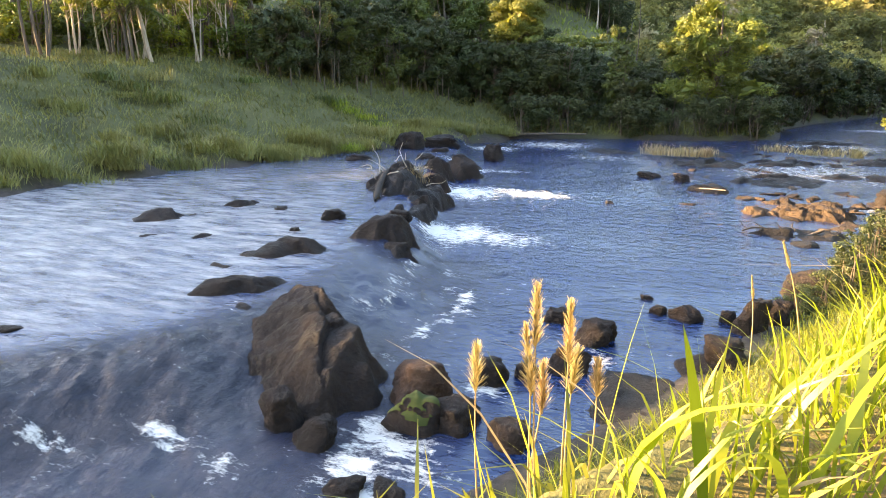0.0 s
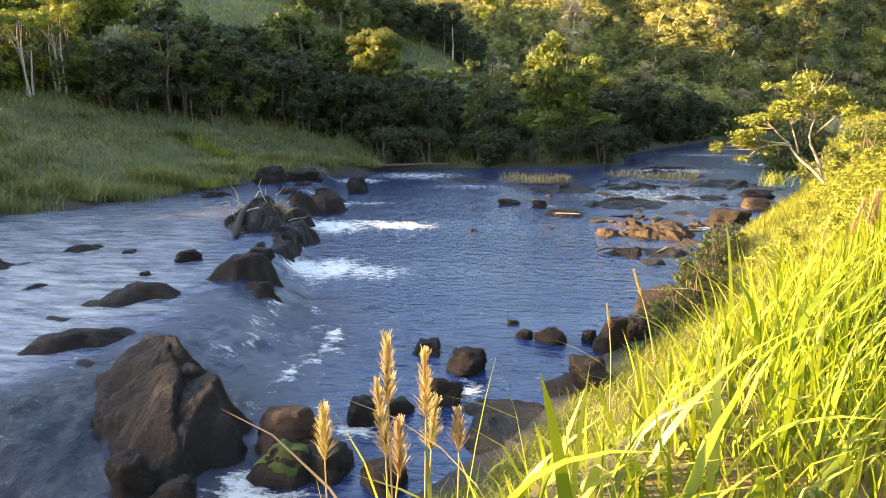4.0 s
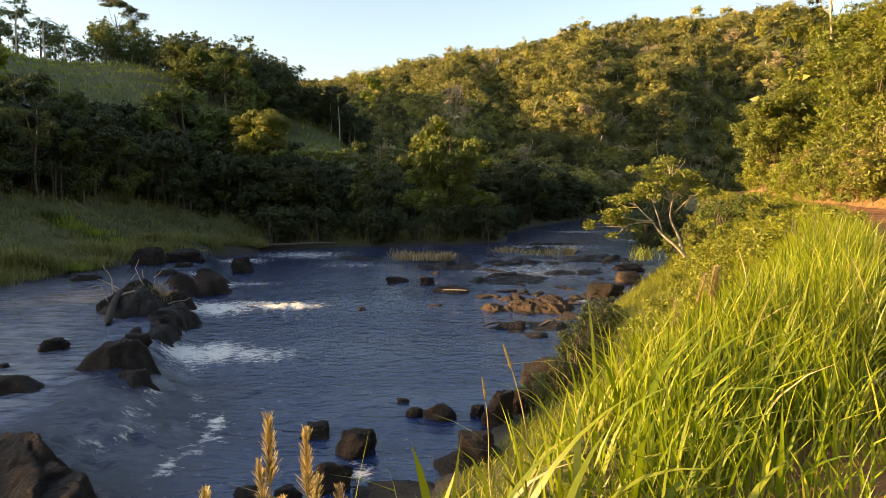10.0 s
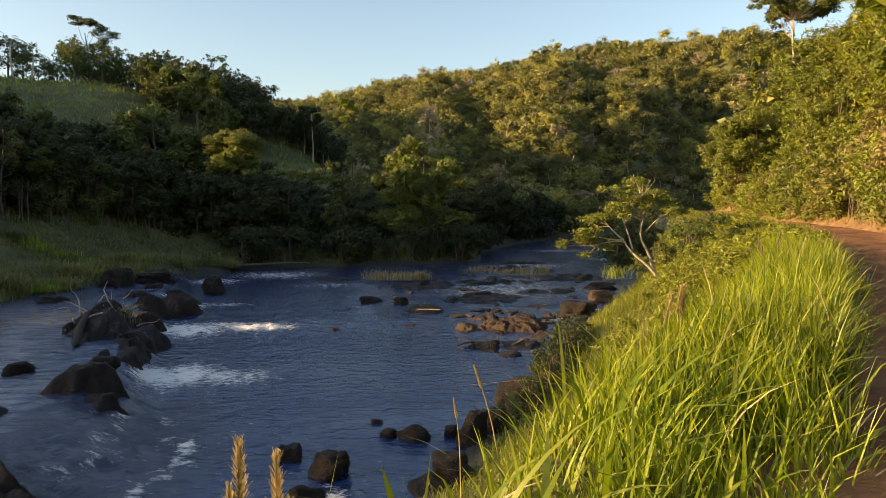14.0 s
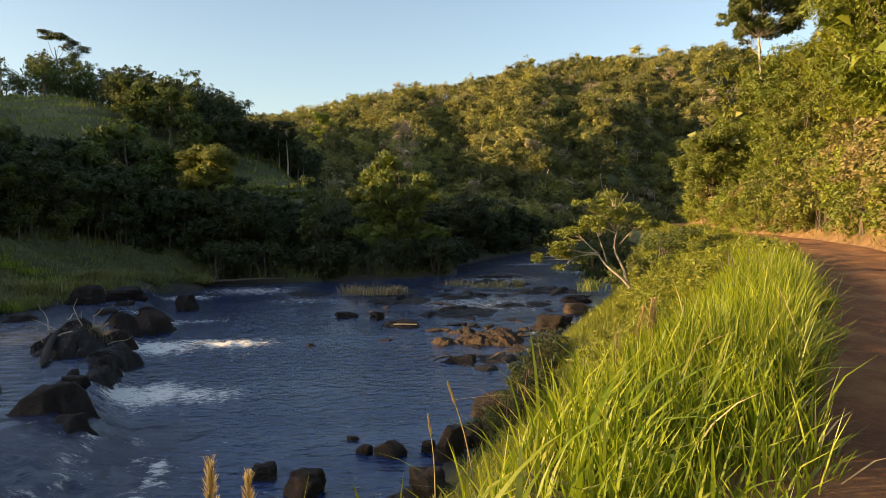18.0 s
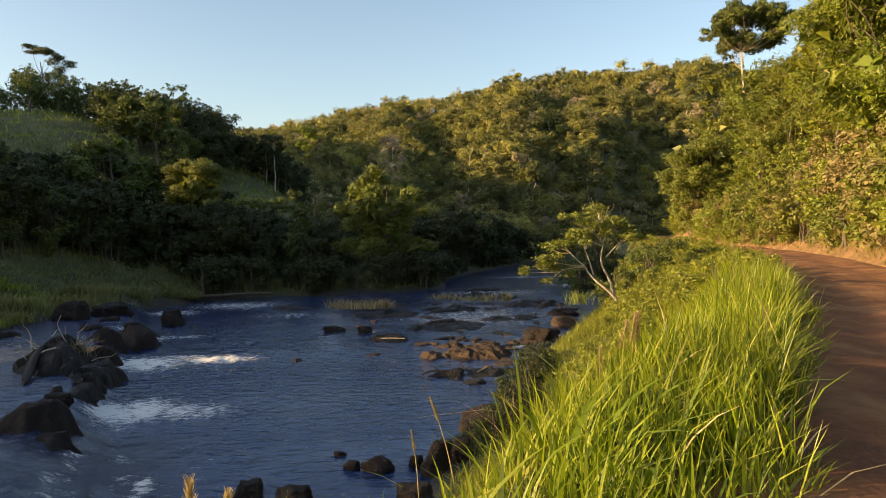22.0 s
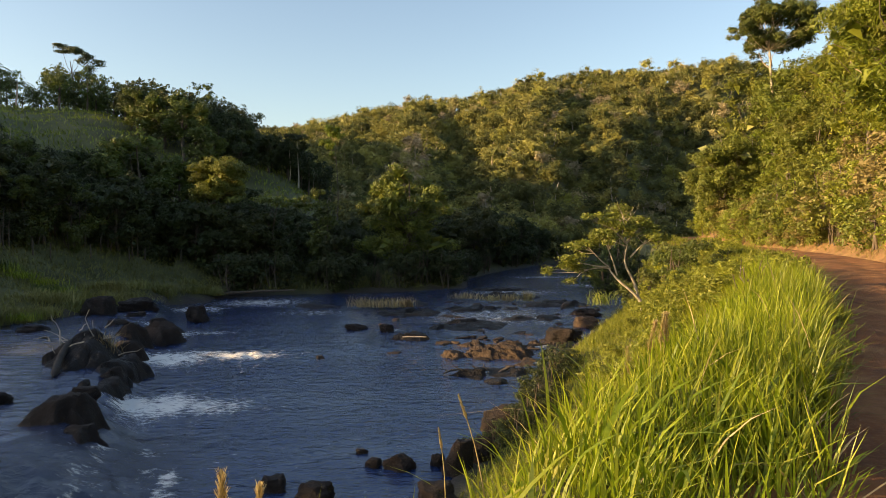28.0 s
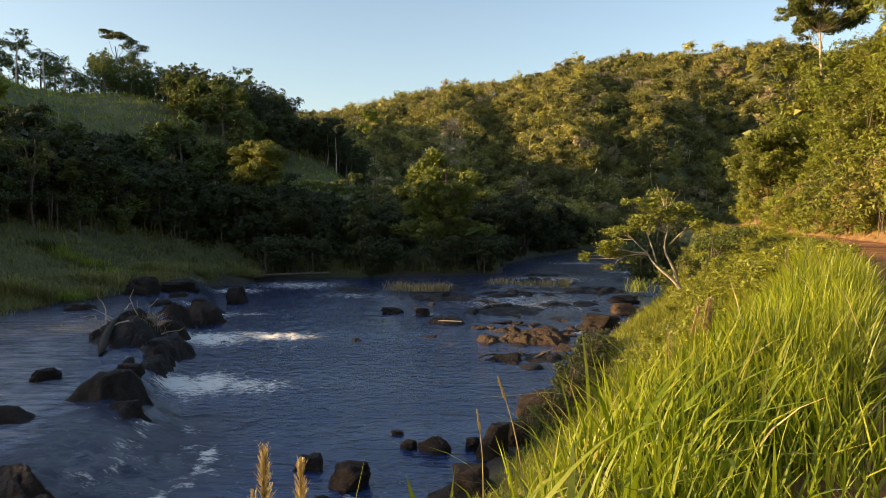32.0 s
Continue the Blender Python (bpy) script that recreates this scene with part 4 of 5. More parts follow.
    return np.column_stack([p, s_, s_, s_ * flat])


def plant_tree(name, meshes, bark, leaf, at, label, category="tree", group="", turn=0, scale=1.0):
    ob = thing(name, label, category, group, at)
    part("trunk", meshes[0], bark, ob)
    part("crown", meshes[1], leaf, ob)
    ob.rotation_euler = (0, 0, radians(turn))
    ob.scale = (scale, scale, scale)
    return ob


def ground_z(x, y):
    return float(land(np.array([x]), np.array([y]))[0])


def polar(az_, r):
    return r * math.sin(radians(az_)), r * math.cos(radians(az_))


rs = np.random.default_rng(5)
# kinds of tree
KINDS = {
    "broad": tree_meshes(1, 9, 0.20, round_blobs(rs, 24, 5.8, 3.0, 2.6, 1.25), 8000, 0.21, core=0.72),
    "dense": tree_meshes(2, 8, 0.22, round_blobs(rs, 30, 4.4, 2.7, 3.1, 1.2), 8500, 0.21, core=0.72),
    "tall": tree_meshes(3, 13, 0.19, round_blobs(rs, 16, 10.6, 2.2, 2.2, 1.1), 5000, 0.21, core=0.6, fork=0.6),
    "airy": tree_meshes(4, 10, 0.16, round_blobs(rs, 15, 7.2, 2.8, 2.2, 0.95), 5000, 0.17, stems=2, hollow=0.2, twigs=2),
    "slim": tree_meshes(6, 12, 0.12, round_blobs(rs, 7, 10.6, 1.0, 1.6, 0.8), 1300, 0.25, fork=0.75),
    "multi": tree_meshes(7, 7, 0.11, round_blobs(rs, 12, 5.4, 2.2, 1.5, 0.85), 3800, 0.17, stems=4, spread=0.35, hollow=0.2, twigs=2),
    "leafy": tree_meshes(41, 9, 0.18, round_blobs(rs, 34, 4.9, 2.9, 3.6, 1.15), 13000, 0.17, twigs=1, bits=5, core=0.4),
    "hanging": tree_meshes(42, 10, 0.18, round_blobs(rs, 30, 5.6, 2.7, 4.2, 1.15), 14000, 0.17, droop=1.0, slim=0.32, twigs=1, bits=5, core=0.4),
    "thicket": tree_meshes(43, 2.6, 0.05, round_blobs(rs, 16, 1.1, 1.15, 1.1, 0.55), 3600, 0.11, stems=4, spread=0.3, bits=3),
    "shrub": tree_meshes(8, 2.2, 0.05, round_blobs(rs, 10, 1.0, 0.95, 0.85, 0.55), 2400, 0.11, stems=3, spread=0.2),
}
UMBRELLA = tree_meshes(9, 14, 0.30, [(0, 0, 13.2, 2.8, 2.4, 0.9), (-2.6, 0.5, 14.2, 2.4, 2.0, 0.8), (2.4, -0.5, 12.4, 2.4, 2.0, 1.1), (1.8, 1, 10.2, 1.8, 1.7, 1.3), (3.6, 0.6, 11.0, 1.8, 1.6, 1.3), (0.4, 0, 8.6, 1.5, 1.4, 1.2), (2.6, 0, 8.4, 1.4, 1.4, 1.2)], 7000, 0.26, fork=0.5)

BARKS = {"tall": M_BARK_PALE, "slim": M_BARK_PALE, "airy": M_BARK_PALE, "multi": M_BARK_PALE}
FIRST = {}


def forest(kind_, leaf, x, y, turn, scale, label, group, category="tree"):
    key = (kind_, leaf.name, label, group)
    z = ground_z(x, y) - 0.05
    if key not in FIRST:
        wood, crown = KINDS[kind_]
        wood_, crown_ = wood.copy(), crown.copy()
        FIRST[key] = plant_tree("tree" if category == "tree" else category, (wood_, crown_), M_BARK if "behind the meadow" in label else BARKS.get(kind_, M_BARK), leaf, (x, y, z), label, category, group, turn, scale)
        return FIRST[key]
    ob = copy_thing(FIRST[key], pose(x, y, z, 0, 0, turn))
    ob.scale = (scale, scale, scale)
    return ob


def grove(name, label, rows, leaf, thin=6):
    """Far trees past counting, joined: rows of (kind, x, y, turn, scale)."""
    ws, cs = [], []
    for kind_, x, y, turn, scale in rows:
        m = pose(x, y, ground_z(x, y) - 0.05, 0, 0, turn) @ Matrix.Diagonal((scale, scale, scale, 1))
        m = np.array(m)
        me_ = KINDS[kind_][1]
        v = np.empty(len(me_.vertices) * 3, np.float32)
        me_.vertices.foreach_get("co", v)
        v = v.reshape(-1, 3, 3)[::thin]
        mid = v.mean(1, keepdims=True)
        reach = np.linalg.norm(v - mid, axis=2).mean(1)[:, None, None]
        v = (mid + (v - mid) * np.minimum(thin ** 0.45, 0.26 / reach)).reshape(-1, 3)
        cs.append(v @ m[:3, :3].T + m[:3, 3])
        base = m[:3, 3]
        if kind_ == "shrub" and scale < 0.6:
            continue
        ws.append(tube([base - [0, 0, 0.3], base + [0.1, 0, 3 * scale], base + [0.1, 0.1, 6 * scale]] if kind_ != "shrub" else [base - [0, 0, 0.2], base + [0, 0, 0.5], base + [0.1, 0, 1.2 * scale]], np.array([0.2, 0.16, 0.06]) * scale, 5))
    c = np.concatenate(cs)
    ob = thing(name, label, "forest", kind="stuff")
    tagged(part("canopy", mesh_from("canopy", c, (), np.arange(len(c)).reshape(-1, 3)), leaf, ob), kind="stuff")
    if ws:
        tagged(part("trunks", mesh_from("trunks", *join(ws), (), True), M_BARK, ob), kind="stuff")


def scatter(seed, n, az0, az1, r0, r1, apart, ok=None):
    """Places in a sector, no two too near each other."""
    rng = np.random.default_rng(seed)
    got = []
    for _ in range(n * 30):
        a_, r_ = rng.uniform(az0, az1), math.sqrt(rng.uniform(r0 ** 2, r1 ** 2))
        x, y = polar(a_, r_)
        if all((x - u_) ** 2 + (y - v_) ** 2 > apart ** 2 for u_, v_ in got) and (ok is None or ok(x, y)):
            got.append((x, y))
            if len(got) == n:
                break
    return got, rng


# the belt of trees behind the meadow
# strips along the sun's direction stay clear to light chosen spots
spots, rng = scatter(1, 130, -112, -14, 47, 66, 2.5, lambda x, y: abs(0.174 * (x + 8) - 0.985 * (y - 29)) > 3.6 and not (abs(0.174 * (x + 36) - 0.985 * (y - 39)) < 9 and x < -37) and not (abs(0.174 * (x + 15) - 0.985 * (y - 61.5)) < 3.4 and x < -15) and math.hypot(x, y) > np.interp(math.degrees(math.atan2(x, y)), HILLS_AZ, HILL_R0))
# trees out of view on the left, added only to cast shade
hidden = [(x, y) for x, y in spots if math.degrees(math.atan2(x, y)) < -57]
grove("shade_woods", "unseen broadleaf woods added to shade the river", [(rng.choice(["broad", "dense"]), x, y, rng.uniform(0, 360), rng.uniform(0.5, 0.72)) for x, y in hidden], M_LEAF_SHADE)
for x, y in spots:
    if (x, y) in hidden:
        continue
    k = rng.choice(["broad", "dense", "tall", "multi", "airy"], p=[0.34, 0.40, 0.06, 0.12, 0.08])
    # this sector takes the lighter leaf copy, so its sunlight is partly colour
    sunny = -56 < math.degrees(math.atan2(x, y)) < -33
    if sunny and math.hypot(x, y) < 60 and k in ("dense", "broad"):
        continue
    forest(k, M_LEAF_SUN if sunny else M_LEAF_SHADE if k in ("dense", "broad") else M_LEAF, x, y, rng.uniform(0, 360), rng.uniform(0.5, 0.8) * (0.72 if k == "tall" else 1) * (1.3 if sunny else 1),
           "tree behind the meadow with low sun put into its leaf colour" if sunny else "tall pale-trunked broadleaf tree behind the meadow" if k in BARKS else "dense broadleaf tree behind the meadow, leaf colour darkened as shade", "trees behind the meadow")

# bushes in lighter leaf tones that paint the sun under the trees
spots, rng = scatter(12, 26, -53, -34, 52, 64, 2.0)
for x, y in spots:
    forest("thicket", [M_LEAF_SUN, M_LEAF_WARM, M_LEAF][rng.integers(3)], x, y, rng.uniform(0, 360), rng.uniform(1.1, 2.2), "bush under the open trees, coloured yellow-green as if sunlit", "sunlit undergrowth", "bush")

spots, rng = scatter(11, 90, -58, 3, 47, 62, 1.5, lambda x, y: not -56 < math.degrees(math.atan2(x, y)) < -34 and 0 < math.hypot(x, y) - np.interp(math.degrees(math.atan2(x, y)), HILLS_AZ, HILL_R0) < 5 and -line_distance(np.array([x]), np.array([y]), FAR_BANK)[0] > 0.8)
for x, y in spots:
    forest("shrub", M_LEAF_SHADE if rng.random() < 0.75 else M_LEAF, x, y, rng.uniform(0, 360), rng.uniform(0.8, 1.7), "dark leafy undergrowth shrub below the trees", "undergrowth shrubs", "shrub")

# the trees along the far bank, their shade put into a darker leaf colour
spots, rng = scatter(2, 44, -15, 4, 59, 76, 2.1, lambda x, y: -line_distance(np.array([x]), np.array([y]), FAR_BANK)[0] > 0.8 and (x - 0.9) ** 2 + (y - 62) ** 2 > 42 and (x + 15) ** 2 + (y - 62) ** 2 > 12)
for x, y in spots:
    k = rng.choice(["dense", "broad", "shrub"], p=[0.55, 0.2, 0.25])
    forest(k, M_LEAF_SHADE, x, y, rng.uniform(0, 360), rng.uniform(0.45, 0.68) * (1.5 if k == "shrub" else 1), "broadleaf tree crowding the far river bank, leaf colour darkened as shade", "far bank trees")
# the hill's shade over these trees is painted with the darker leaves
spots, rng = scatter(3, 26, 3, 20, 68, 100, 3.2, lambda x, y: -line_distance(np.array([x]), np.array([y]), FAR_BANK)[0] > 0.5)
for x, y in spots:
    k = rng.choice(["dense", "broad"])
    forest(k, M_LEAF_SHADE, x, y, rng.uniform(0, 360), rng.uniform(0.6, 0.95), "tree at the foot of the far hill, shade put into its green", "trees under the far hill")

# trees that stand out
rs = np.random.default_rng(21)
plant_tree("tree", tree_meshes(31, 10.4, 0.24, np.vstack([round_blobs(rs, 44, 6.6, 3.9, 2.7, 1.1), round_blobs(rs, 16, 3.2, 3.6, 1.6, 1.2)]), 36000, 0.16, limbs=1, twigs=1, bits=5, hollow=0.7, core=0.75), M_BARK, M_LEAF_WARM, (1.1, 62.0, 0.9),
           "large rounded olive-green tree on the far bank, half sunlit", "tree", turn=20)
z_ = ground_z(-15.6, 62.1)
plant_tree("tree", tree_meshes(32, 12.0 - z_, 0.2, round_blobs(rs, 52, 9.3 - z_, 2.2, 2.0, 0.85), 40000, 0.12, fork=0.5, hollow=0.8, bits=5, core=0.9), M_BARK, M_LEAF_WARM, (-15.6, 62.1, z_),
           "dense domed tree with a bright sunlit edge", "tree", turn=20)
plant_tree("tree", tree_meshes(33, 6.6, 0.12, [(0, 0, 6.2, 1.6, 1.4, 0.45), (2.2, 0, 6.0, 1.5, 1.2, 0.4), (-1.9, 0.4, 6.4, 1.4, 1.3, 0.5), (3.6, 0.3, 5.7, 1.0, 1.0, 0.4)], 1500, 0.26, stems=3), M_BARK, M_LEAF_WARM, (-10.7, 60.0, ground_z(-10.7, 60)),
           "flat-topped tree with pale flowering twigs", "tree")
plant_tree("tree", tree_meshes(34, 7.6, 0.10, np.column_stack([rs.normal(0, 0.35, 16), rs.normal(0, 0.35, 16), np.linspace(0.6, 7.2, 16), rs.uniform(0.6, 1.1, 16), rs.uniform(0.6, 1.1, 16), np.full(16, 0.6)]), 2600, 0.26, droop=0.8), M_BARK, M_LEAF, (-6.2, 59.8, 0.9),
           "narrow tree trunk hung with climbing vines", "tree")
plant_tree("tree", tree_meshes(35, 14, 0.09, round_blobs(rs, 7, 12.8, 0.8, 1.3, 0.75), 2200, 0.22, fork=0.85), M_BARK, M_LEAF_SUN, (-7.0, 77.7, ground_z(-7, 77.7)),
           "slender pale-trunked tree with a small sunlit crown", "tree")
plant_tree("tree", UMBRELLA, M_BARK, M_LEAF_SHADE, (-57.0, 128.0, ground_z(-57, 128) - 0.5), "tall umbrella-crowned tree on the hilltop", "tree", scale=0.95)
for x, y, h in ((-13.5, 99, 1.0), (-15.0, 101, 0.85), (-11.6, 102, 0.7)):
    forest("tall", M_LEAF_SHADE, x, y, x * 40, h * 0.62, "dark tall tree on the shoulder of the hill", "shoulder trees")
# half shade on the hillside trees comes from the darker leaf tones
for x, y, s_ in ((-23.7, 66, 1.2), (-21.5, 70, 1.0), (-26.5, 71, 0.95), (-24, 90, 1.0), (-28, 95, 1.15), (-32, 99, 1.1), (-20.5, 94, 0.9), (-36, 102, 1.0), (-17.5, 99, 0.8)):
    forest("broad" if s_ > 1.1 else "dense", M_LEAF if s_ > 0.96 else M_LEAF_SHADE, x, y, x * 31, s_ * 0.92, "spreading olive tree on the hillside, darkened for half shade", "hillside trees")
# the lime leaf tone carries the low sun on these trees
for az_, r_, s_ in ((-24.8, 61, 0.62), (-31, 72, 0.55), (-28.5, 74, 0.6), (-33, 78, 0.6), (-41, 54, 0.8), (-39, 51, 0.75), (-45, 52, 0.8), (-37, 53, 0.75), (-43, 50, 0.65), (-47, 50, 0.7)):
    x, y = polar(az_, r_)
    forest("airy" if r_ > 70 else "multi", M_LEAF_SUN, x, y, az_ * 17, s_, "tree with low sun put into its lime-green leaves", "sunlit hillside trees")
spots, rng = scatter(4, 90, -52, -13, 122, 146, 3.0, lambda x, y: x / y > -0.47 or math.hypot(x, y) > 138)
grove("hilltop_woods", "row of broadleaf trees along the hilltop", [(rng.choice(["broad", "dense", "airy", "tall"], p=[0.42, 0.42, 0.08, 0.08]), x, y, rng.uniform(0, 360), rng.uniform(0.55, 0.98)) for x, y in spots], M_LEAF)
spots, rng = scatter(16, 26, -21, -12.5, 103, 124, 2.6)
grove("shoulder_woods", "tall mixed trees on the shoulder of the hill", [(rng.choice(["dense", "broad", "airy"]), x, y, rng.uniform(0, 360), rng.uniform(0.65, 0.95)) for x, y in spots], M_LEAF_SHADE)
spots, rng = scatter(5, 30, -14, -6, 101, 114, 2.2)
grove("ridge_woods", "dark trees along the falling ridge", [(rng.choice(["dense", "broad"]), x, y, rng.uniform(0, 360), rng.uniform(0.5, 0.8)) for x, y in spots], M_LEAF_SHADE)


def palm(x, y, h, seed, label):
    """A palm: ringed trunk and arching feathered fronds."""
    rng = np.random.default_rng(seed)
    ob = thing("palm_tree", label, "palm tree", "hilltop palms", (x, y, ground_z(x, y)))
    p = wander(rng, (0, 0, -0.3), (rng.normal() * 0.4, rng.normal() * 0.4, h), 14, 0.02)
    part("trunk", mesh_from("trunk", *tube(p, 0.16 - 0.05 * np.linspace(0, 1, 14) + 0.012 * (np.arange(14) % 2), 8), (), True), M_BARK_PALE, ob)
    for k in range(15):
        a_ = k * 2.4 + rng.uniform(-0.3, 0.3)
        rise, n = rng.uniform(-0.3, 1.1), 14
        t_ = np.linspace(0, 1, n)[:, None]
        d = np.array([[math.cos(a_), math.sin(a_), 0]])
        rib = p[-1] + d * t_ * 2.6 + np.array([[0, 0, 1]]) * (rise * t_ * 1.8 - 1.9 * t_ ** 2)
        side = np.array([-math.sin(a_), math.cos(a_), 0])
        vs, qs = [], []
        for i in range(1, n):
            w_ = 0.75 * math.sin(math.pi * (0.15 + 0.8 * t_[i, 0]))
            for s_ in (-1, 1):
                b = rib[i]
                e_ = b + side * s_ * w_ + d[0] * 0.25 - np.array([0, 0, 0.35 * w_ + rng.uniform(0, 0.15)])
                k_ = len(vs)
                vs += [b - d[0] * 0.06, b + d[0] * 0.06, e_ + d[0] * 0.015, e_ - d[0] * 0.015]
                qs.append((k_, k_ + 1, k_ + 2, k_ + 3))
        part("frond", mesh_from("frond", np.array(vs), np.array(qs)), M_LEAF, ob)


palm(-66.1, 112, 6.6, 1, "feathery palm on the hilltop")
palm(-62.6, 114, 6.4, 2, "feathery palm on the hilltop")
palm(-60.3, 115.2, 4.0, 3, "low feathery palm on the hilltop")
palm(-69.5, 110.5, 5.0, 4, "feathery palm on the hilltop")
palm(-33.0, 36.5, 3.4, 5, "glowing backlit palm behind the meadow")

# the woods on the far hill: crowns past counting
rng = np.random.default_rng(77)
cr_v, tr, tones = [], [], []
spots, _ = scatter(6, 1350, -14, 38, 86, 235, 2.6, lambda x, y: -line_distance(np.array([x]), np.array([y]), FAR_BANK)[0] > 0.8 and ground_z(x, y) > 0.5 and (math.atan2(x, y) > radians(-4) or math.hypot(x, y) > 122))
sx_, sy_ = np.array(spots).T
sz_ = land(sx_, sy_)
for i, (x, y, z) in enumerate(zip(sx_, sy_, sz_)):
    tall = rng.uniform(3.0, 5.6) * (1.35 if rng.random() < 0.10 else 1)
    wide = rng.uniform(1.5, 3.2)
    nb = rng.integers(6, 10)
    bl = round_blobs(rng, nb, tall * 0.6, wide * 0.7, tall * 0.3, wide * 0.62, 0.7)
    c, face_ = puffs(rng, finer(rng, bl, 3), 600, 0.8)
    v, _, _ = leaves(rng, c + [x, y, z], 0.25, 0.1, 0.75, face_, 0.28)
    v = np.concatenate([v, inner_leaves(rng, bl, 0.45) + [x, y, z]])
    tones.append(np.full(len(v), np.clip(rng.choice([0.1, 0.3, 0.5, 0.62, 0.85, 1.0], p=[0.22, 0.28, 0.2, 0.14, 0.1, 0.06]) + rng.normal() * 0.06, 0, 1)))
    cr_v.append(v)
    if rng.random() < 0.3:
        tr.append(tube(wander(rng, (x, y, z - 0.3), (x + rng.normal() * 0.5, y + rng.normal() * 0.5, z + tall * 0.8), 4, 0.04), [0.14, 0.11, 0.09, 0.05], 4))
brush, _ = scatter(66, 1000, -4, 34, 88, 200, 1.6, lambda x, y: -line_distance(np.array([x]), np.array([y]), FAR_BANK)[0] > 0.5)
for x, y in brush:
    bl = round_blobs(rng, 3, 0.8, 1.0, 0.5, 1.1, 0.8)
    c, face_ = puffs(rng, bl, 110, 0.7)
    v, _, _ = leaves(rng, c + [x, y, ground_z(x, y)], 0.42, 0.1, 0.75, face_)
    tones.append(np.full(len(v), np.clip(rng.normal(0.25, 0.15), 0, 1)))
    cr_v.append(v)
woods = thing("far_woods", "dense mixed forest covering the far hillside", "forest", kind="stuff")
c = np.concatenate(cr_v)
canopy = mesh_from("canopy", c, (), np.arange(len(c)).reshape(-1, 3))
mark(canopy, "tone", np.concatenate(tones))
tagged(part("canopy", canopy, M_WOODS, woods), kind="stuff")
tagged(part("trunks", mesh_from("trunks", *join(tr), (), True), M_BARK_PALE, woods), kind="stuff")

# more bank trees in the leaf colour darkened for shade
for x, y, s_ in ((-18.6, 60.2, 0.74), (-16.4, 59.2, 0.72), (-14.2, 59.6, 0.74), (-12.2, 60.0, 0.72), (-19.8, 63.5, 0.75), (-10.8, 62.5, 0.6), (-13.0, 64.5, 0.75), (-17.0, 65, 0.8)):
    forest("dense", M_LEAF_SHADE, x, y, x * 53, s_, "broadleaf tree crowding the far river bank, leaf colour darkened as shade", "far bank trees")

# more belt trees, shade painted by the darker leaf copy
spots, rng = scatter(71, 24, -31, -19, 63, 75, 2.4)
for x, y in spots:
    forest(rng.choice(["dense", "broad"]), M_LEAF_SHADE, x, y, rng.uniform(0, 360), rng.uniform(0.5, 0.66), "dense broadleaf tree behind the meadow, leaf colour darkened as shade", "trees behind the meadow")

# the slope above the road
def above_road(x, y, lo, hi):
    d = line_distance(np.array([x]), np.array([y]), ROAD_EDGE)[0] - ROAD_W
    return lo < d < hi


spots, rng = scatter(7, 56, 22, 50, 24, 92, 2.9, lambda x, y: above_road(x, y, 3.0, 30))
for x, y in spots:
    k = rng.choice(["leafy", "hanging", "airy"], p=[0.5, 0.35, 0.15])
    forest(k, M_LEAF_WARM if rng.random() < 0.6 else M_LEAF_SUN, x, y, rng.uniform(0, 360), rng.uniform(0.85, 1.3) * (0.75 if x / y < 0.62 else 1), "sunlit yellow-green tree on the slope above the road", "trees above the road")
spots, rng = scatter(8, 230, 22, 58, 17, 86, 0.85, lambda x, y: above_road(x, y, 0.5, 7))
for x, y in spots:
    forest("shrub", [M_DRY, M_WEED, M_LEAF_WARM][rng.integers(3)], x, y, rng.uniform(0, 360), rng.uniform(0.6, 1.25), "dry straggling shrub on the roadside cutting", "cutting shrubs", "shrub")
z_ = ground_z(33.8, 60.0)
plant_tree("tree", tree_meshes(36, 25.4 - z_, 0.24, round_blobs(rs, 44, 23.2 - z_, 3.9, 1.7, 1.0, 0.75), 34000, 0.2, fork=0.6, limbs=1, twigs=2, hollow=0.4, bits=6),
           M_BARK_PALE, M_LEAF, (33.8, 60.0, z_), "tall tree with a white forked trunk and open crown", "tree")
z_ = ground_z(30.6, 61.4)
plant_tree("tree", tree_meshes(37, 15.0 - z_, 0.2, round_blobs(rs, 60, 9.6 - z_, 2.9, 4.4, 1.1), 40000, 0.16, twigs=1, bits=5, hollow=0.65, core=0.5), M_BARK, M_LEAF_WARM, (30.6, 61.4, z_), "broad olive tree leaning over the bend of the road", "tree")
forest("leafy", M_LEAF_WARM, 37.0, 62.5, 40, 1.1, "sunlit yellow-green tree on the slope above the road", "trees above the road")
plant_tree("tree", tree_meshes(38, 12, 0.2, round_blobs(rs, 34, 7.5, 3.4, 5.0, 1.4), 32000, 0.19, droop=0.8, slim=0.34, twigs=1, core=0.35), M_BARK, M_LEAF_SUN, (27.2, 33.5, 8.2), "tall leafy yellow-green thicket tree with drooping leaves", "tree")

spots, rng = scatter(15, 190, 23, 52, 20, 88, 1.3, lambda x, y: above_road(x, y, 0.7, 13))
more, _ = scatter(17, 330, 21, 38, 60, 235, 4.2, lambda x, y: above_road(x, y, 18, 170))
grove("upper_slope_woods", "mixed woods on the upper slope", [(rng.choice(["dense", "broad"]), x, y, rng.uniform(0, 360), rng.uniform(0.85, 1.3)) for x, y in more], M_LEAF, 12)
for k, (x, y) in enumerate(spots):
    forest("thicket", [M_LEAF_SUN, M_LEAF_WARM, M_DRY, M_WEED][rng.choice(4, p=[0.3, 0.38, 0.2, 0.12])], x, y, rng.uniform(0, 360), rng.uniform(1.0, 2.0), "tangled leafy thicket covering the slope above the road", "roadside thickets", "thicket")

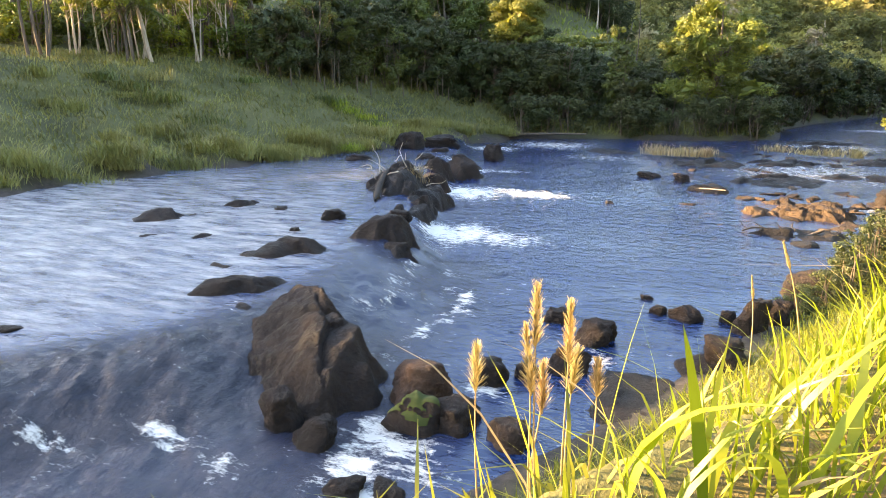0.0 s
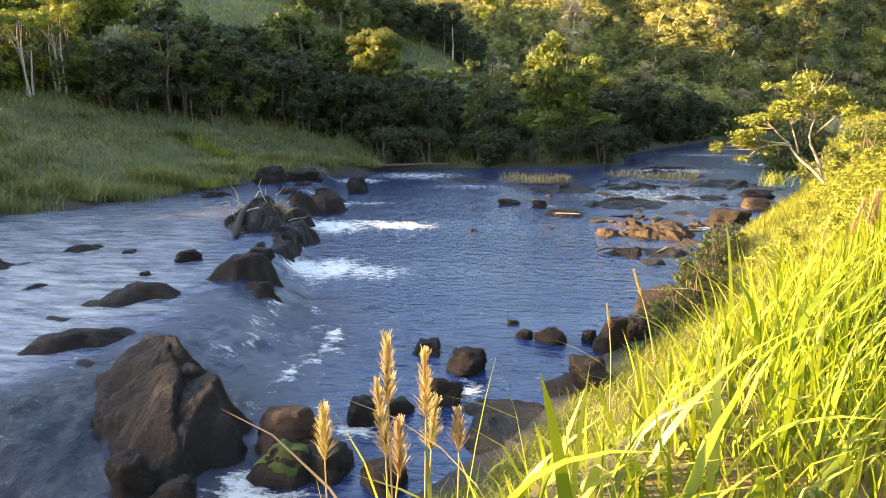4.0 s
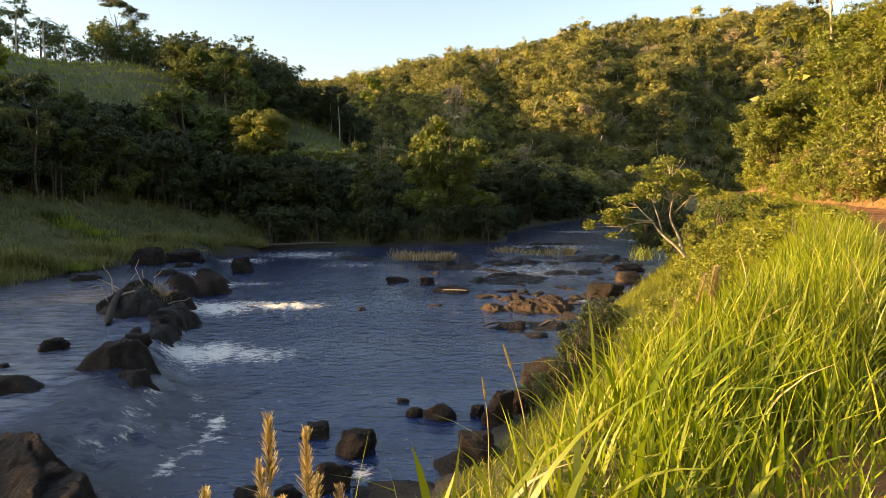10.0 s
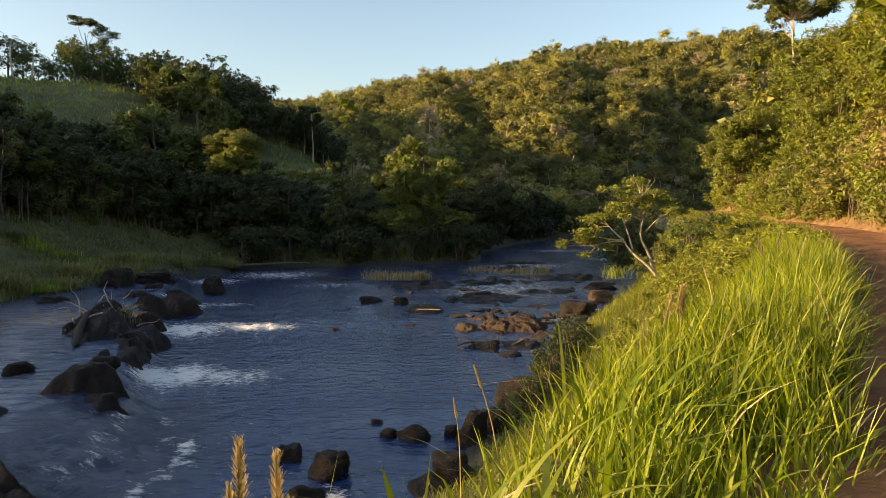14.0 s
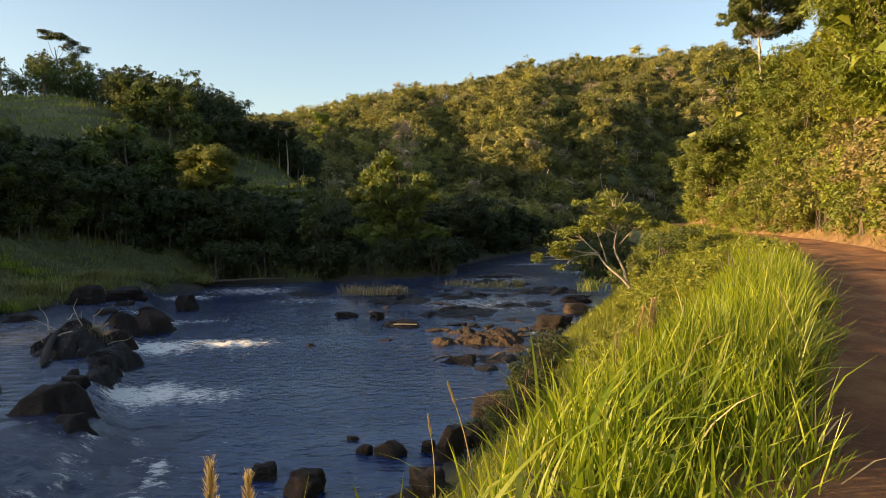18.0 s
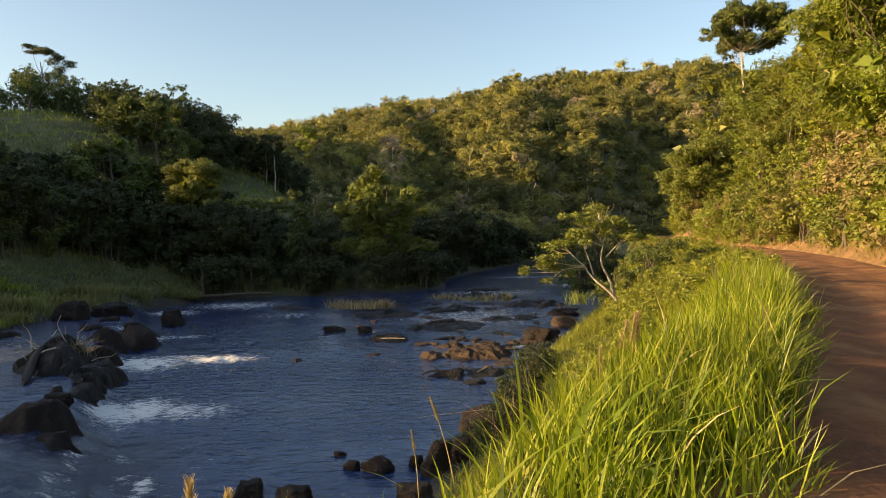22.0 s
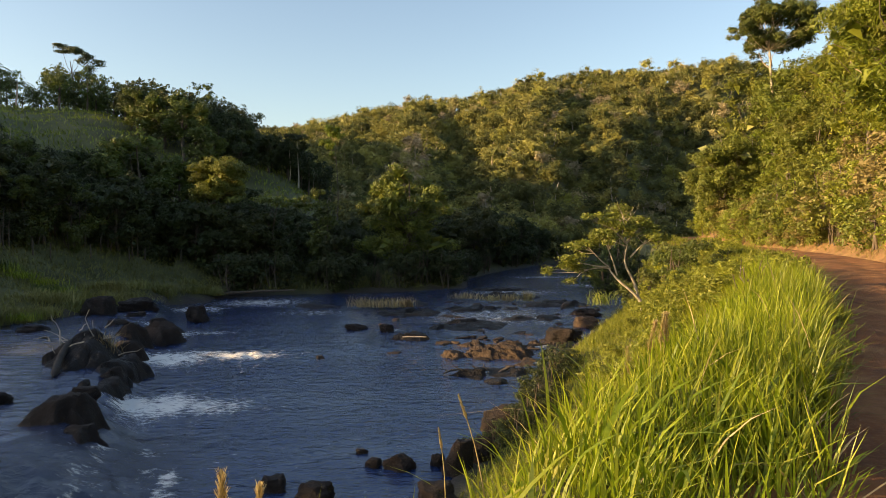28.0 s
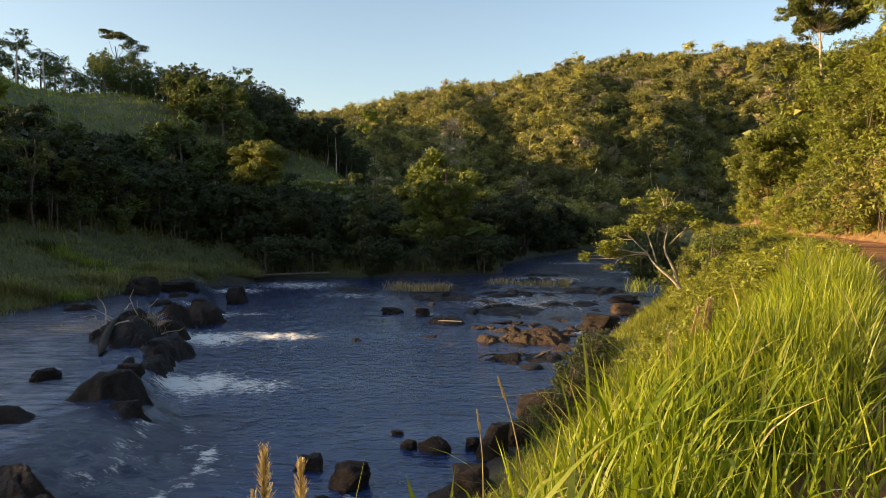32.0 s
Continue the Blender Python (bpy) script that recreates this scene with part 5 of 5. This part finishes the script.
for az_, r_ in ((29.0, 72), (30.6, 70), (32.0, 68), (33.2, 66), (31.2, 76), (34.4, 62)):
    x, y = polar(az_, r_)
    z_ = ground_z(x, y)
    forest("leafy", M_LEAF_WARM, x, y, az_ * 90, max((5.5 + r_ * math.tan(radians(12.2)) - z_) / 9.4, 0.5), "sunlit yellow-green tree on the slope above the road", "trees above the road")

for az_, r_, s_ in ((29.5, 58, 0.75), (30.8, 56, 0.75), (36.5, 56, 1.1), (28, 58, 0.8), (38.2, 46, 1.25), (39.5, 42, 1.35), (40.5, 46, 1.5), (39, 50, 1.5), (37.5, 57, 1.4), (41, 40, 1.3)):
    x, y = polar(az_, r_)
    while not above_road(x, y, 3.6, 60):
        x += 0.5
    forest("hanging" if az_ > 32 else "leafy", M_LEAF_SUN if az_ > 32 else M_LEAF_WARM, x, y, az_ * 70, s_, "tall sunlit tree above the road with hanging leaves", "tall roadside trees")

# the small white-limbed tree on the near bank
wt = thing("tree", "small white-limbed tree leaning over the river", "tree", at=(11.2, 30.0, 1.7))
rng = np.random.default_rng(12)
limb = lambda a_, b_, r_, n_=8: tube(wander(rng, a_, b_, n_, 0.05), np.linspace(r_, r_ * 0.35, n_), 7)
wood = [limb((0, 0, -0.3), (-0.3, 0.1, 1.0), 0.11), limb((-0.05, 0, 0.3), (-1.6, 0.2, 2.0), 0.085), limb((-0.3, 0.1, 0.9), (-0.8, -0.1, 3.0), 0.075)]
clumps = []
for bx, bz, px, pz in ((-1.6, 2.0, -3.4, 2.2), (-1.6, 2.0, -2.6, 2.9), (-1.2, 1.6, -1.9, 3.3), (-0.8, 3.0, -1.6, 3.9), (-0.8, 3.0, -0.3, 3.9), (-0.8, 3.0, -0.9, 4.5), (-0.6, 2.4, 0.2, 3.3), (-1.5, 1.9, -3.0, 1.8), (-0.8, 2.9, -1.9, 3.4)):
    dy = rng.normal() * 0.6
    wood.append(limb((bx, 0.1, bz), (px, dy, pz), 0.04, 6))
    clumps.append((px, dy, pz + 0.1, 0.62, 0.6, 0.24))
    for _ in range(4):
        e_ = (px + rng.normal() * 0.5, dy + rng.normal() * 0.45, pz + rng.normal() * 0.22)
        wood.append(limb(((bx + px * 2) / 3, dy * 0.66, (bz + pz * 2) / 3), e_, 0.016, 4))
        clumps.append((*e_, 0.36, 0.36, 0.16))
for _ in range(4):
    wood.append(limb((-0.8, 0, 4.0), (-0.8 + rng.normal() * 0.4, rng.normal() * 0.4, 4.8 + rng.normal() * 0.2), 0.009, 4))
part("trunk", mesh_from("trunk", *join(wood), (), True), M_BARK_PALE, wt)
part("crown", mesh_from("crown", *leaves(rng, puffs(rng, clumps, 8500, 0.1)[0], 0.11, 0.2, 0.5)), M_LEAF_WARM, wt)
for x, y, s_ in ((15.6, 36.8, 1.0), (14.4, 37.5, 0.9), (13.0, 36.0, 0.85), (16.5, 40, 1.1), (18.5, 43, 1.0), (14.2, 34.2, 0.7), (17.8, 38.5, 0.9)):
    forest("shrub", M_LEAF, x, y, x * 70, s_, "dark green leafy bush on the near bank", "near bank bushes", "shrub")
spots, rng = scatter(18, 120, 8, 32, 17, 62, 0.7, lambda x, y: -5.5 < line_distance(np.array([x]), np.array([y]), ROAD_EDGE)[0] < -0.5 and line_distance(np.array([x]), np.array([y]), BANK_FOOT)[0] > 0.8)
near_, _ = scatter(19, 60, 8, 36, 4.5, 18, 0.4, lambda x, y: -1.3 < line_distance(np.array([x]), np.array([y]), ROAD_EDGE)[0] < 0.12)
grove("leafy_weeds", "small broad-leaved weeds among the verge grass", [("shrub", x, y, rng.uniform(0, 360), rng.uniform(0.12, 0.22)) for x, y in near_], M_WEED, 1)
grove("bank_scrub", "yellow-green leafy weeds crowding the river bank", [("shrub", x, y, rng.uniform(0, 360), rng.uniform(0.28, 0.5)) for x, y in spots], M_WEED, 3)

for x, y, s_ in ((2.9, 16.6, 0.42), (3.5, 17.4, 0.5), (4.2, 18.6, 0.6), (4.5, 20.2, 0.5), (2.3, 15.9, 0.35), (5.2, 21.9, 0.55), (5.7, 23.2, 0.55), (6.2, 24.4, 0.45)):
    forest("thicket", M_LEAF_SHADE, x, y, x * 70, s_, "dark low bush overhanging the near water edge", "water edge bushes", "shrub")

for k in range(16):
    x, y = 18.0 + 0.42 * 2.1 * k * 0.95 + (k % 3) * 0.5, 57.0 + 2.1 * k
    forest("thicket", M_LEAF_SHADE if k % 3 else M_LEAF, x, y, k * 77, 1.3 + 0.25 * (k % 4), "dark leafy thicket overhanging the bend of the river", "river bend thickets", "thicket")

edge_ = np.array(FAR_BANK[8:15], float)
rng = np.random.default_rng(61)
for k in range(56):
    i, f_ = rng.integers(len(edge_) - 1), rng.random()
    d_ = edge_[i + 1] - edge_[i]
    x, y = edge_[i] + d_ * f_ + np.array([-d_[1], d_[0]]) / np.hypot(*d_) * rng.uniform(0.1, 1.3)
    forest("shrub", M_LEAF_SHADE, x, y, k * 61, rng.uniform(0.8, 1.5), "dark bush hanging over the far water edge", "far water edge bushes", "bush")
spots, rng = scatter(68, 34, 22, 34, 36, 66, 0.8, lambda x, y: above_road(x, y, 0.2, 1.6))
for x, y in spots:
    forest("thicket", [M_LEAF_WARM, M_WEED, M_DRY][rng.integers(3)], x, y, rng.uniform(0, 360), rng.uniform(0.7, 1.2), "tangled leafy thicket covering the slope above the road", "roadside thickets", "thicket")
spots, rng = scatter(73, 30, 20, 27, 33, 66, 0.9, lambda x, y: -6.5 < line_distance(np.array([x]), np.array([y]), ROAD_EDGE)[0] < -0.2 and line_distance(np.array([x]), np.array([y]), BANK_FOOT)[0] > 0.6)
for x, y in spots:
    forest("thicket", M_WEED if rng.random() < 0.6 else M_LEAF, x, y, rng.uniform(0, 360), rng.uniform(0.32, 0.5), "rank yellow-green weeds on the bank at the bend", "bank thickets", "thicket")
# ---- grass ----
def blades(rng, p, height, width, lean, curl, levels=5, toward=None):
    """Arching grass blades that taper to a point."""
    n = len(p)
    a_ = rng.uniform(0, 2 * np.pi, n) if toward is None else toward
    d = np.stack([np.cos(a_), np.sin(a_), np.zeros(n)], -1)
    side = np.stack([-np.sin(a_ + 0.6), np.cos(a_ + 0.6), np.zeros(n)], -1)
    rows = []
    for k in range(levels):
        s_ = k / (levels - 1)
        c = p + d * (height * (lean * s_ + curl * s_ ** 2.2))[:, None]
        c[:, 2] += height * (s_ - 0.45 * (lean + curl) * s_ ** 2.4)
        w_ = (width * (1 - s_) ** 0.6 * (0.6 + 0.8 * min(s_ * 3, 1)) * 0.5)[:, None]
        rows += [c - side * w_, c + side * w_]
    v = np.stack(rows, 1)
    base = (np.arange(n) * levels * 2)[:, None]
    q = np.concatenate([base + [2 * k, 2 * k + 1, 2 * k + 3, 2 * k + 2] for k in range(levels - 1)])
    return v.reshape(-1, 3), q


def sward(name, label, mat, seed, box, per, keep, h, w, lean=0.25, curl=0.35, levels=4, category="grass"):
    """Grass over a stretch of ground. keep(x, y) gives 0..1 thinning and a height factor."""
    rng = np.random.default_rng(seed)
    x0, x1, y0, y1 = box
    n = int((x1 - x0) * (y1 - y0) * per)
    x, y = rng.uniform(x0, x1, n), rng.uniform(y0, y1, n)
    k, f = keep(x, y)
    x, y = x + 0.12 * np.sin(y * 5.1), y + 0.12 * np.sin(x * 4.7)
    patch = 0.55 + 0.45 * np.sin(x * 1.9 + np.sin(y * 1.3) * 2) * np.sin(y * 1.7 + np.cos(x * 1.1) * 2)
    ok = rng.random(n) < k * (0.35 + 0.65 * patch)
    x, y, f = x[ok], y[ok], (f * (0.75 + 0.35 * patch))[ok]
    n = len(x)
    z = land(x, y) - 0.03
    hh = (h[0] + (h[1] - h[0]) * rng.random(n) ** 1.8) * f
    v, q = blades(rng, np.stack([x, y, z], -1), hh, rng.uniform(w[0], w[1], n), rng.uniform(0.02, lean * 2, n), rng.uniform(0, curl * 2, n), levels)
    ob = part(name, mesh_from(name, v, q), mat)
    return tagged(ob, label, category, kind="stuff")


def near_bank(x, y):
    rd, bf = line_distance(x, y, ROAD_EDGE), line_distance(x, y, BANK_FOOT)
    t = np.clip(bf / np.maximum(bf - rd, 0.1), 0, 1)
    return rd, bf, t, np.hypot(x, y)


def verge(x, y):
    rd, bf, t, r = near_bank(x, y)
    k = (rd < -0.16 + 0.46 * smooth(-r, -9, -4)) * smooth(rd, -2.9, -1.9) * smooth(x - (-1.0 + 0.2 * y), 0, 0.4) * (0.12 + 0.88 * smooth(x - (-0.45 + 0.27 * y), 0, 0.7)) * (0.6 + 0.4 * smooth(r, 3, 6)) * (r > 1.3) * smooth(-r, -32, -16)
    return k, (0.5 + 0.5 * smooth(rd, -2.2, -1.2)) * (0.8 + 0.2 * smooth(r, 2.5, 7))


def verge_far(x, y):
    rd, bf, t, r = near_bank(x, y)
    return (rd < 0.1) * (rd > -4.0) * smooth(r, 13, 20) * (r < 56), 0.8 + 0 * t


def bank_weeds(x, y):
    rd, bf, t, r = near_bank(x, y)
    return (bf > 0.15) * (rd < 0.2) * (r > 1.2) * (1 - 0.5 * smooth(t, 0.6, 0.9)) * smooth(-r, -75, -35), (0.6 + 0.5 * t) * (1 + 0.6 * smooth(r, 15, 40))


def meadow_keep(x, y):
    fb = -line_distance(x, y, FAR_BANK)
    a_, r = np.degrees(np.arctan2(x, y)), np.hypot(x, y)
    r0 = np.interp(a_, HILLS_AZ, HILL_R0)
    return (fb > -0.1) * (r < r0 + 6) * (a_ > -62), 0.75 + 0.55 * smooth(-fb, -3, 0)


def hill_keep(x, y):
    a_, r = np.degrees(np.arctan2(x, y)), np.hypot(x, y)
    return (a_ > -50) * (a_ < -4) * (r > 62) * (r < 132), 1 + 0 * x


def cutting_keep(x, y):
    d = line_distance(x, y, ROAD_EDGE) - ROAD_W
    return (d > 0.1) * (1 - smooth(d, 6, 10)) * (0.6 + 0.4 * smooth(d, 0.2, 1.0)), 0.6 + 0.5 * smooth(d, 0, 2)


sward("tall_grass", "tall bright green broad-bladed grass along the verge", M_BLADE, 1, (-4, 22, -3, 30), 1050, verge, (0.30, 1.02), (0.008, 0.023), 0.12, 0.24, 4)

def verge_near(x, y):
    rd, bf, t, r = near_bank(x, y)
    return (rd < 0.2) * (rd > -3.0) * (r > 1.5) * (r < 6.5) * smooth(x - (-1.0 + 0.2 * y), 0, 0.5), 0.85 + 0 * t


sward("tall_grass", "long broad bright grass blades close to the path", M_BLADE, 11, (-2, 6, 0, 7), 26, verge_near, (0.55, 1.3), (0.024, 0.048), 0.2, 0.35, 7)
sward("dead_grass", "bleached dead blades close to the path", M_STRAW, 12, (-2, 6, 0, 7), 5, verge_near, (0.5, 1.1), (0.015, 0.03), 0.3, 0.4, 6)
sward("tall_grass", "tall rank grass on the verge farther along", M_BLADE, 2, (4, 30, 10, 52), 110, verge_far, (0.35, 1.0), (0.02, 0.045), 0.24, 0.3, 4)
sward("bank_weeds", "yellow-green weeds and fine grass on the river bank", M_WEED, 3, (-6, 34, -4, 75), 150, bank_weeds, (0.22, 0.75), (0.012, 0.030), 0.25, 0.4, 3)
sward("bank_weeds", "fine yellow-green grass on the near river bank", M_WEED, 33, (-5, 12, 4, 30), 260, bank_weeds, (0.2, 0.6), (0.008, 0.02), 0.25, 0.4, 3)
sward("dead_grass", "dry straw-coloured blades among the green grass", M_STRAW, 4, (-4, 22, -3, 28), 9, verge, (0.6, 1.3), (0.008, 0.018), 0.35, 0.5, 5)
sward("meadow_grass", "rough green meadow grass on the far bank", M_MEADOW, 5, (-62, 12, 0, 66), 58, meadow_keep, (0.3, 0.85), (0.03, 0.07), 0.3, 0.45, 3)
sward("hill_grass", "coarse pasture grass on the hillside", M_WEED, 6, (-100, -4, 40, 130), 7.0, hill_keep, (0.4, 1.0), (0.07, 0.15), 0.3, 0.4, 3)
sward("cutting_weeds", "green weeds and creepers on the road cutting", M_WEED, 8, (8, 55, 0, 92), 28, cutting_keep, (0.25, 0.7), (0.02, 0.055), 0.35, 0.45, 3)
sward("cutting_grass", "rough grass tangled over the near road cutting", M_MEADOW, 13, (12, 36, 8, 42), 90, cutting_keep, (0.3, 0.8), (0.012, 0.03), 0.35, 0.45, 3)
sward("cutting_grass", "dry grass and brush on the road cutting", M_DRY, 7, (8, 60, 0, 92), 42, cutting_keep, (0.3, 0.85), (0.02, 0.05), 0.35, 0.45, 3)


def tuft(x, y, z, seed, count, h, spread, mat, label, group, width=0.02):
    rng = np.random.default_rng(seed)
    p = np.column_stack([rng.normal(0, spread, count), rng.normal(0, spread * 0.6, count), np.full(count, -0.05)])
    v, q = blades(rng, p, rng.uniform(0.5, 1, count) * h, rng.uniform(0.6, 1.2, count) * width, rng.uniform(0.05, 0.5, count), rng.uniform(0, 0.5, count), 4)
    ob = thing("grass_tuft", label, "grass", group, (x, y, z))
    return tagged(part("foliage", mesh_from("foliage", v, q), mat, ob), kind="stuff")


for k, (x, y, h, s_) in enumerate([(-2.1, 45.9, 1.1, 0.45), (-1.0, 45.6, 1.0, 0.5), (0.0, 45.5, 0.9, 0.4), (0.9, 45.6, 0.95, 0.22), (5.2, 50.6, 0.7, 0.6), (7.1, 49.2, 0.6, 0.4), (8.3, 49.0, 0.8, 0.4), (9.6, 48.6, 1.1, 0.2), (14.2, 46.0, 1.5, 0.5)]):
    tuft(x, y, 0.15, 200 + k, 130, h, s_, M_STRAW if k < 8 else M_WEED, "golden dry grass tuft on a rock in the rapids", "rapids grass tufts", 0.035)
rng = np.random.default_rng(91)
edge_ = np.array(FAR_BANK[3:9], float)
for k in range(64):
    i, f_ = rng.integers(len(edge_) - 1), rng.random()
    x, y = edge_[i] + (edge_[i + 1] - edge_[i]) * f_ + [0.2 - rng.random() * 1.4, 0.0]
    tuft(x, y, ground_z(x, y), 400 + k, 260, rng.uniform(0.6, 1.15), rng.uniform(0.35, 0.75), M_MEADOW, "shaggy grass tussock overhanging the far water edge", "far bank tussocks", 0.035)
for k in range(40):
    a_ = rng.uniform(-50, -12)
    r_ = rng.uniform(30, 50)
    x, y = polar(a_, r_)
    if -line_distance(np.array([x]), np.array([y]), FAR_BANK)[0] > 1.5:
        tuft(x, y, ground_z(x, y), 450 + k, 200, rng.uniform(0.6, 1.2), rng.uniform(0.4, 0.9), M_MEADOW if k % 3 else M_LEAF, "coarse weed clump standing in the meadow", "meadow weed clumps", 0.045)
# a patch of sun on the meadow, painted with brighter blades
for k, (x, y) in enumerate([(-23.5, 42.5), (-22.3, 42.0), (-21.2, 42.8), (-20.0, 42.2), (-24.4, 43.0)]):
    tuft(x, y, ground_z(x, y), 495 + k, 260, 0.7, 0.6, M_BLADE, "grass clump coloured bright lime as a patch of sun", "sunny meadow clumps", 0.04)
tuft(-10.6, 25.6, 0.95, 230, 260, 1.05, 0.22, M_STRAW, "dry brown grass tuft on the ledge boulder", "ledge tufts", 0.025)
tuft(-17.5, 33.5, 1.1, 231, 150, 0.6, 0.4, M_BLADE, "bright green grass clump at the far water edge", "ledge tufts", 0.03)


def foxtail(x, y, z, h, head, seed, label, lean=(0.0, 0.0), fat=0.028):
    """A grass stem with a bristly seed head."""
    rng = np.random.default_rng(seed)
    ob = thing("seed_grass", label, "grass", "seeding grass stems", (x, y, z))
    top = np.array([lean[0], lean[1], h])
    p = wander(rng, (0, 0, 0), top, 9, 0.02)
    part("stem", mesh_from("stem", *tube(p, np.linspace(0.0045, 0.0025, 9), 5), (), True), M_STRAW, ob)
    n = 320
    s_ = rng.random(n)
    d = (p[-1] - p[-2]) / np.linalg.norm(p[-1] - p[-2])
    base = top - d * head * (1 - s_)[:, None]
    out_ = rng.normal(size=(n, 3))
    out_ -= (out_ @ d)[:, None] * d
    out_ /= np.linalg.norm(out_, axis=1)[:, None]
    tip = base + out_ * (fat * (1.1 - s_ * 0.6) * rng.uniform(0.1, 1, n))[:, None] + d * 0.045
    w_ = np.cross(out_, d) * 0.003
    v = np.stack([base - w_, base + w_, tip + w_ * 0.4, tip - w_ * 0.4], 1).reshape(-1, 3)
    part("seed_head", mesh_from("seed_head", v, np.arange(n * 4).reshape(n, 4)), M_STRAW, ob, "bristly straw-gold seed head")


for k, (x, y, tip, hd, lx) in enumerate([(-0.63, 2.42, 4.62, 0.17, -0.03), (-0.66, 2.40, 4.46, 0.19, -0.05), (-0.52, 2.53, 4.53, 0.18, 0.0), (-0.84, 2.36, 4.38, 0.14, -0.04), (-0.50, 2.63, 4.30, 0.14, 0.02), (-0.42, 2.65, 4.25, 0.10, 0.03), (-0.60, 2.45, 4.30, 0.14, 0.02)]):
    z = min(ground_z(x, y), tip - 0.6)
    foxtail(x - lx, y, z, tip - z, hd * 1.3, 300 + k, "dry golden foxtail grass stem on the bank", (lx, 0.0), 0.052)
for k, (x, y, tip, lx) in enumerate([(0.5, 3.7, 4.55, -0.16), (0.35, 4.1, 4.25, -0.1)]):
    z = ground_z(x, y)
    foxtail(x, y, z, tip - z, 0.12, 320 + k, "thin dry grass wand leaning over the bank", (lx, 0.0), 0.012)
for k, (x, y, tip) in enumerate([(2.40, 6.05, 4.56), (2.36, 6.0, 4.46), (2.44, 6.12, 4.40), (2.30, 6.05, 4.34), (2.06, 6.1, 4.38)]):
    z = ground_z(x, y)
    foxtail(x, y, z, max(tip - z, 0.8), 0.26, 330 + k, "pale feathery seed grass on the bank slope", (0.05, 0.0), 0.07)

# a dead stump with broken stems at the end of the verge
stump = thing("stump", "dead brown stump with broken stems on the verge", "stump", at=(8.0, 15.0, ground_z(8.0, 15.0)))
rng = np.random.default_rng(39)
part("trunk", mesh_from("trunk", *tube(wander(rng, (0, 0, -0.1), (0.05, 0.0, 0.7), 6, 0.04), [0.14, 0.12, 0.11, 0.10, 0.10, 0.03], 9), (), True), M_BARK_DARK, stump)
for k in range(7):
    e_ = (rng.normal() * 0.35, rng.normal() * 0.3, 0.75 + rng.uniform(0, 0.35))
    part("stem", mesh_from("stem", *tube(wander(rng, (rng.normal() * 0.06, rng.normal() * 0.06, 0.2), e_, 5, 0.08), np.linspace(0.03, 0.008, 5), 5), (), True), M_BARK, stump)

# driftwood
drift = thing("driftwood", "weathered log lodged on the ledge boulders", "driftwood", at=(-10.9, 23.2, 0.95))
rng = np.random.default_rng(40)
part("log", mesh_from("log", *tube(wander(rng, (0.25, -1.1, -0.15), (-0.5, 1.9, 0.55), 9, 0.02), np.array([0.02, 0.12, 0.13, 0.13, 0.12, 0.12, 0.11, 0.10, 0.03]), 10), (), True), M_BARK_DARK, drift)
for _ in range(16):
    a_ = rng.normal(size=3) * [1.0, 0.6, 0.25] + [-0.7, 1.9, 0.5]
    part("twig", mesh_from("twig", *tube(wander(rng, a_, a_ + rng.normal(size=3) * [0.5, 0.3, 0.35] + [0, 0, 0.25], 5, 0.12), np.linspace(0.03, 0.01, 5), 5), (), True), M_BARK_PALE, drift, "bleached bare twig")
stick = thing("branch", "dark bare branch stranded in the shallows", "branch", at=(3.0, 25.0, 0.08))
part("limb", mesh_from("limb", *join([tube(wander(rng, (-1.2, 0, 0), (1.3, 0.3, 0.15), 8, 0.06), np.linspace(0.03, 0.06, 8), 6)] + [tube(wander(rng, (q_, 0.1, 0.05), (q_ - 0.4, -0.1, 0.35), 5, 0.1), np.linspace(0.022, 0.008, 5), 5) for q_ in (-0.9, -0.5, 0.1, 0.5)]), (), True), M_BARK, stick)
plank = thing("branch", "pale stripped branch lying on a rock", "branch", at=(0.9, 32.3, 0.27))
part("limb", mesh_from("limb", *tube(wander(rng, (-0.5, 0, 0), (0.6, -0.3, 0.03), 6, 0.02), np.linspace(0.034, 0.022, 6), 6), (), True), M_BARK_PALE, plank)

# fence posts along the meadow
for k in range(9):
    az_ = -32 + k * 2.1 + (k % 3) * 0.5
    x, y = polar(az_, np.interp(az_, HILLS_AZ, HILL_R0) - 1.0)
    bm = bmesh.new()
    bmesh.ops.create_cone(bm, cap_ends=True, segments=7, radius1=0.05, radius2=0.04, depth=1.2)
    me = bpy.data.meshes.new("fence_post")
    bm.to_mesh(me)
    bm.free()
    ob = part("fence_post", me, M_BARK)
    ob.matrix_world = pose(x, y, ground_z(x, y) + 0.55, k % 3 * 2 - 2, k % 4 - 2, 0)
    tagged(ob, "grey weathered wooden fence post", "fence post", "meadow fence posts")

log_ = thing("log", "long dark log lying along the far water edge", "log", at=(-12.0, 53.8, 0.35))
part("stem", mesh_from("stem", *tube(wander(rng, (-2.6, -0.6, 0), (4.2, 0.8, 0.1), 10, 0.01), np.linspace(0.13, 0.07, 10), 7), (), True), M_BARK, log_)
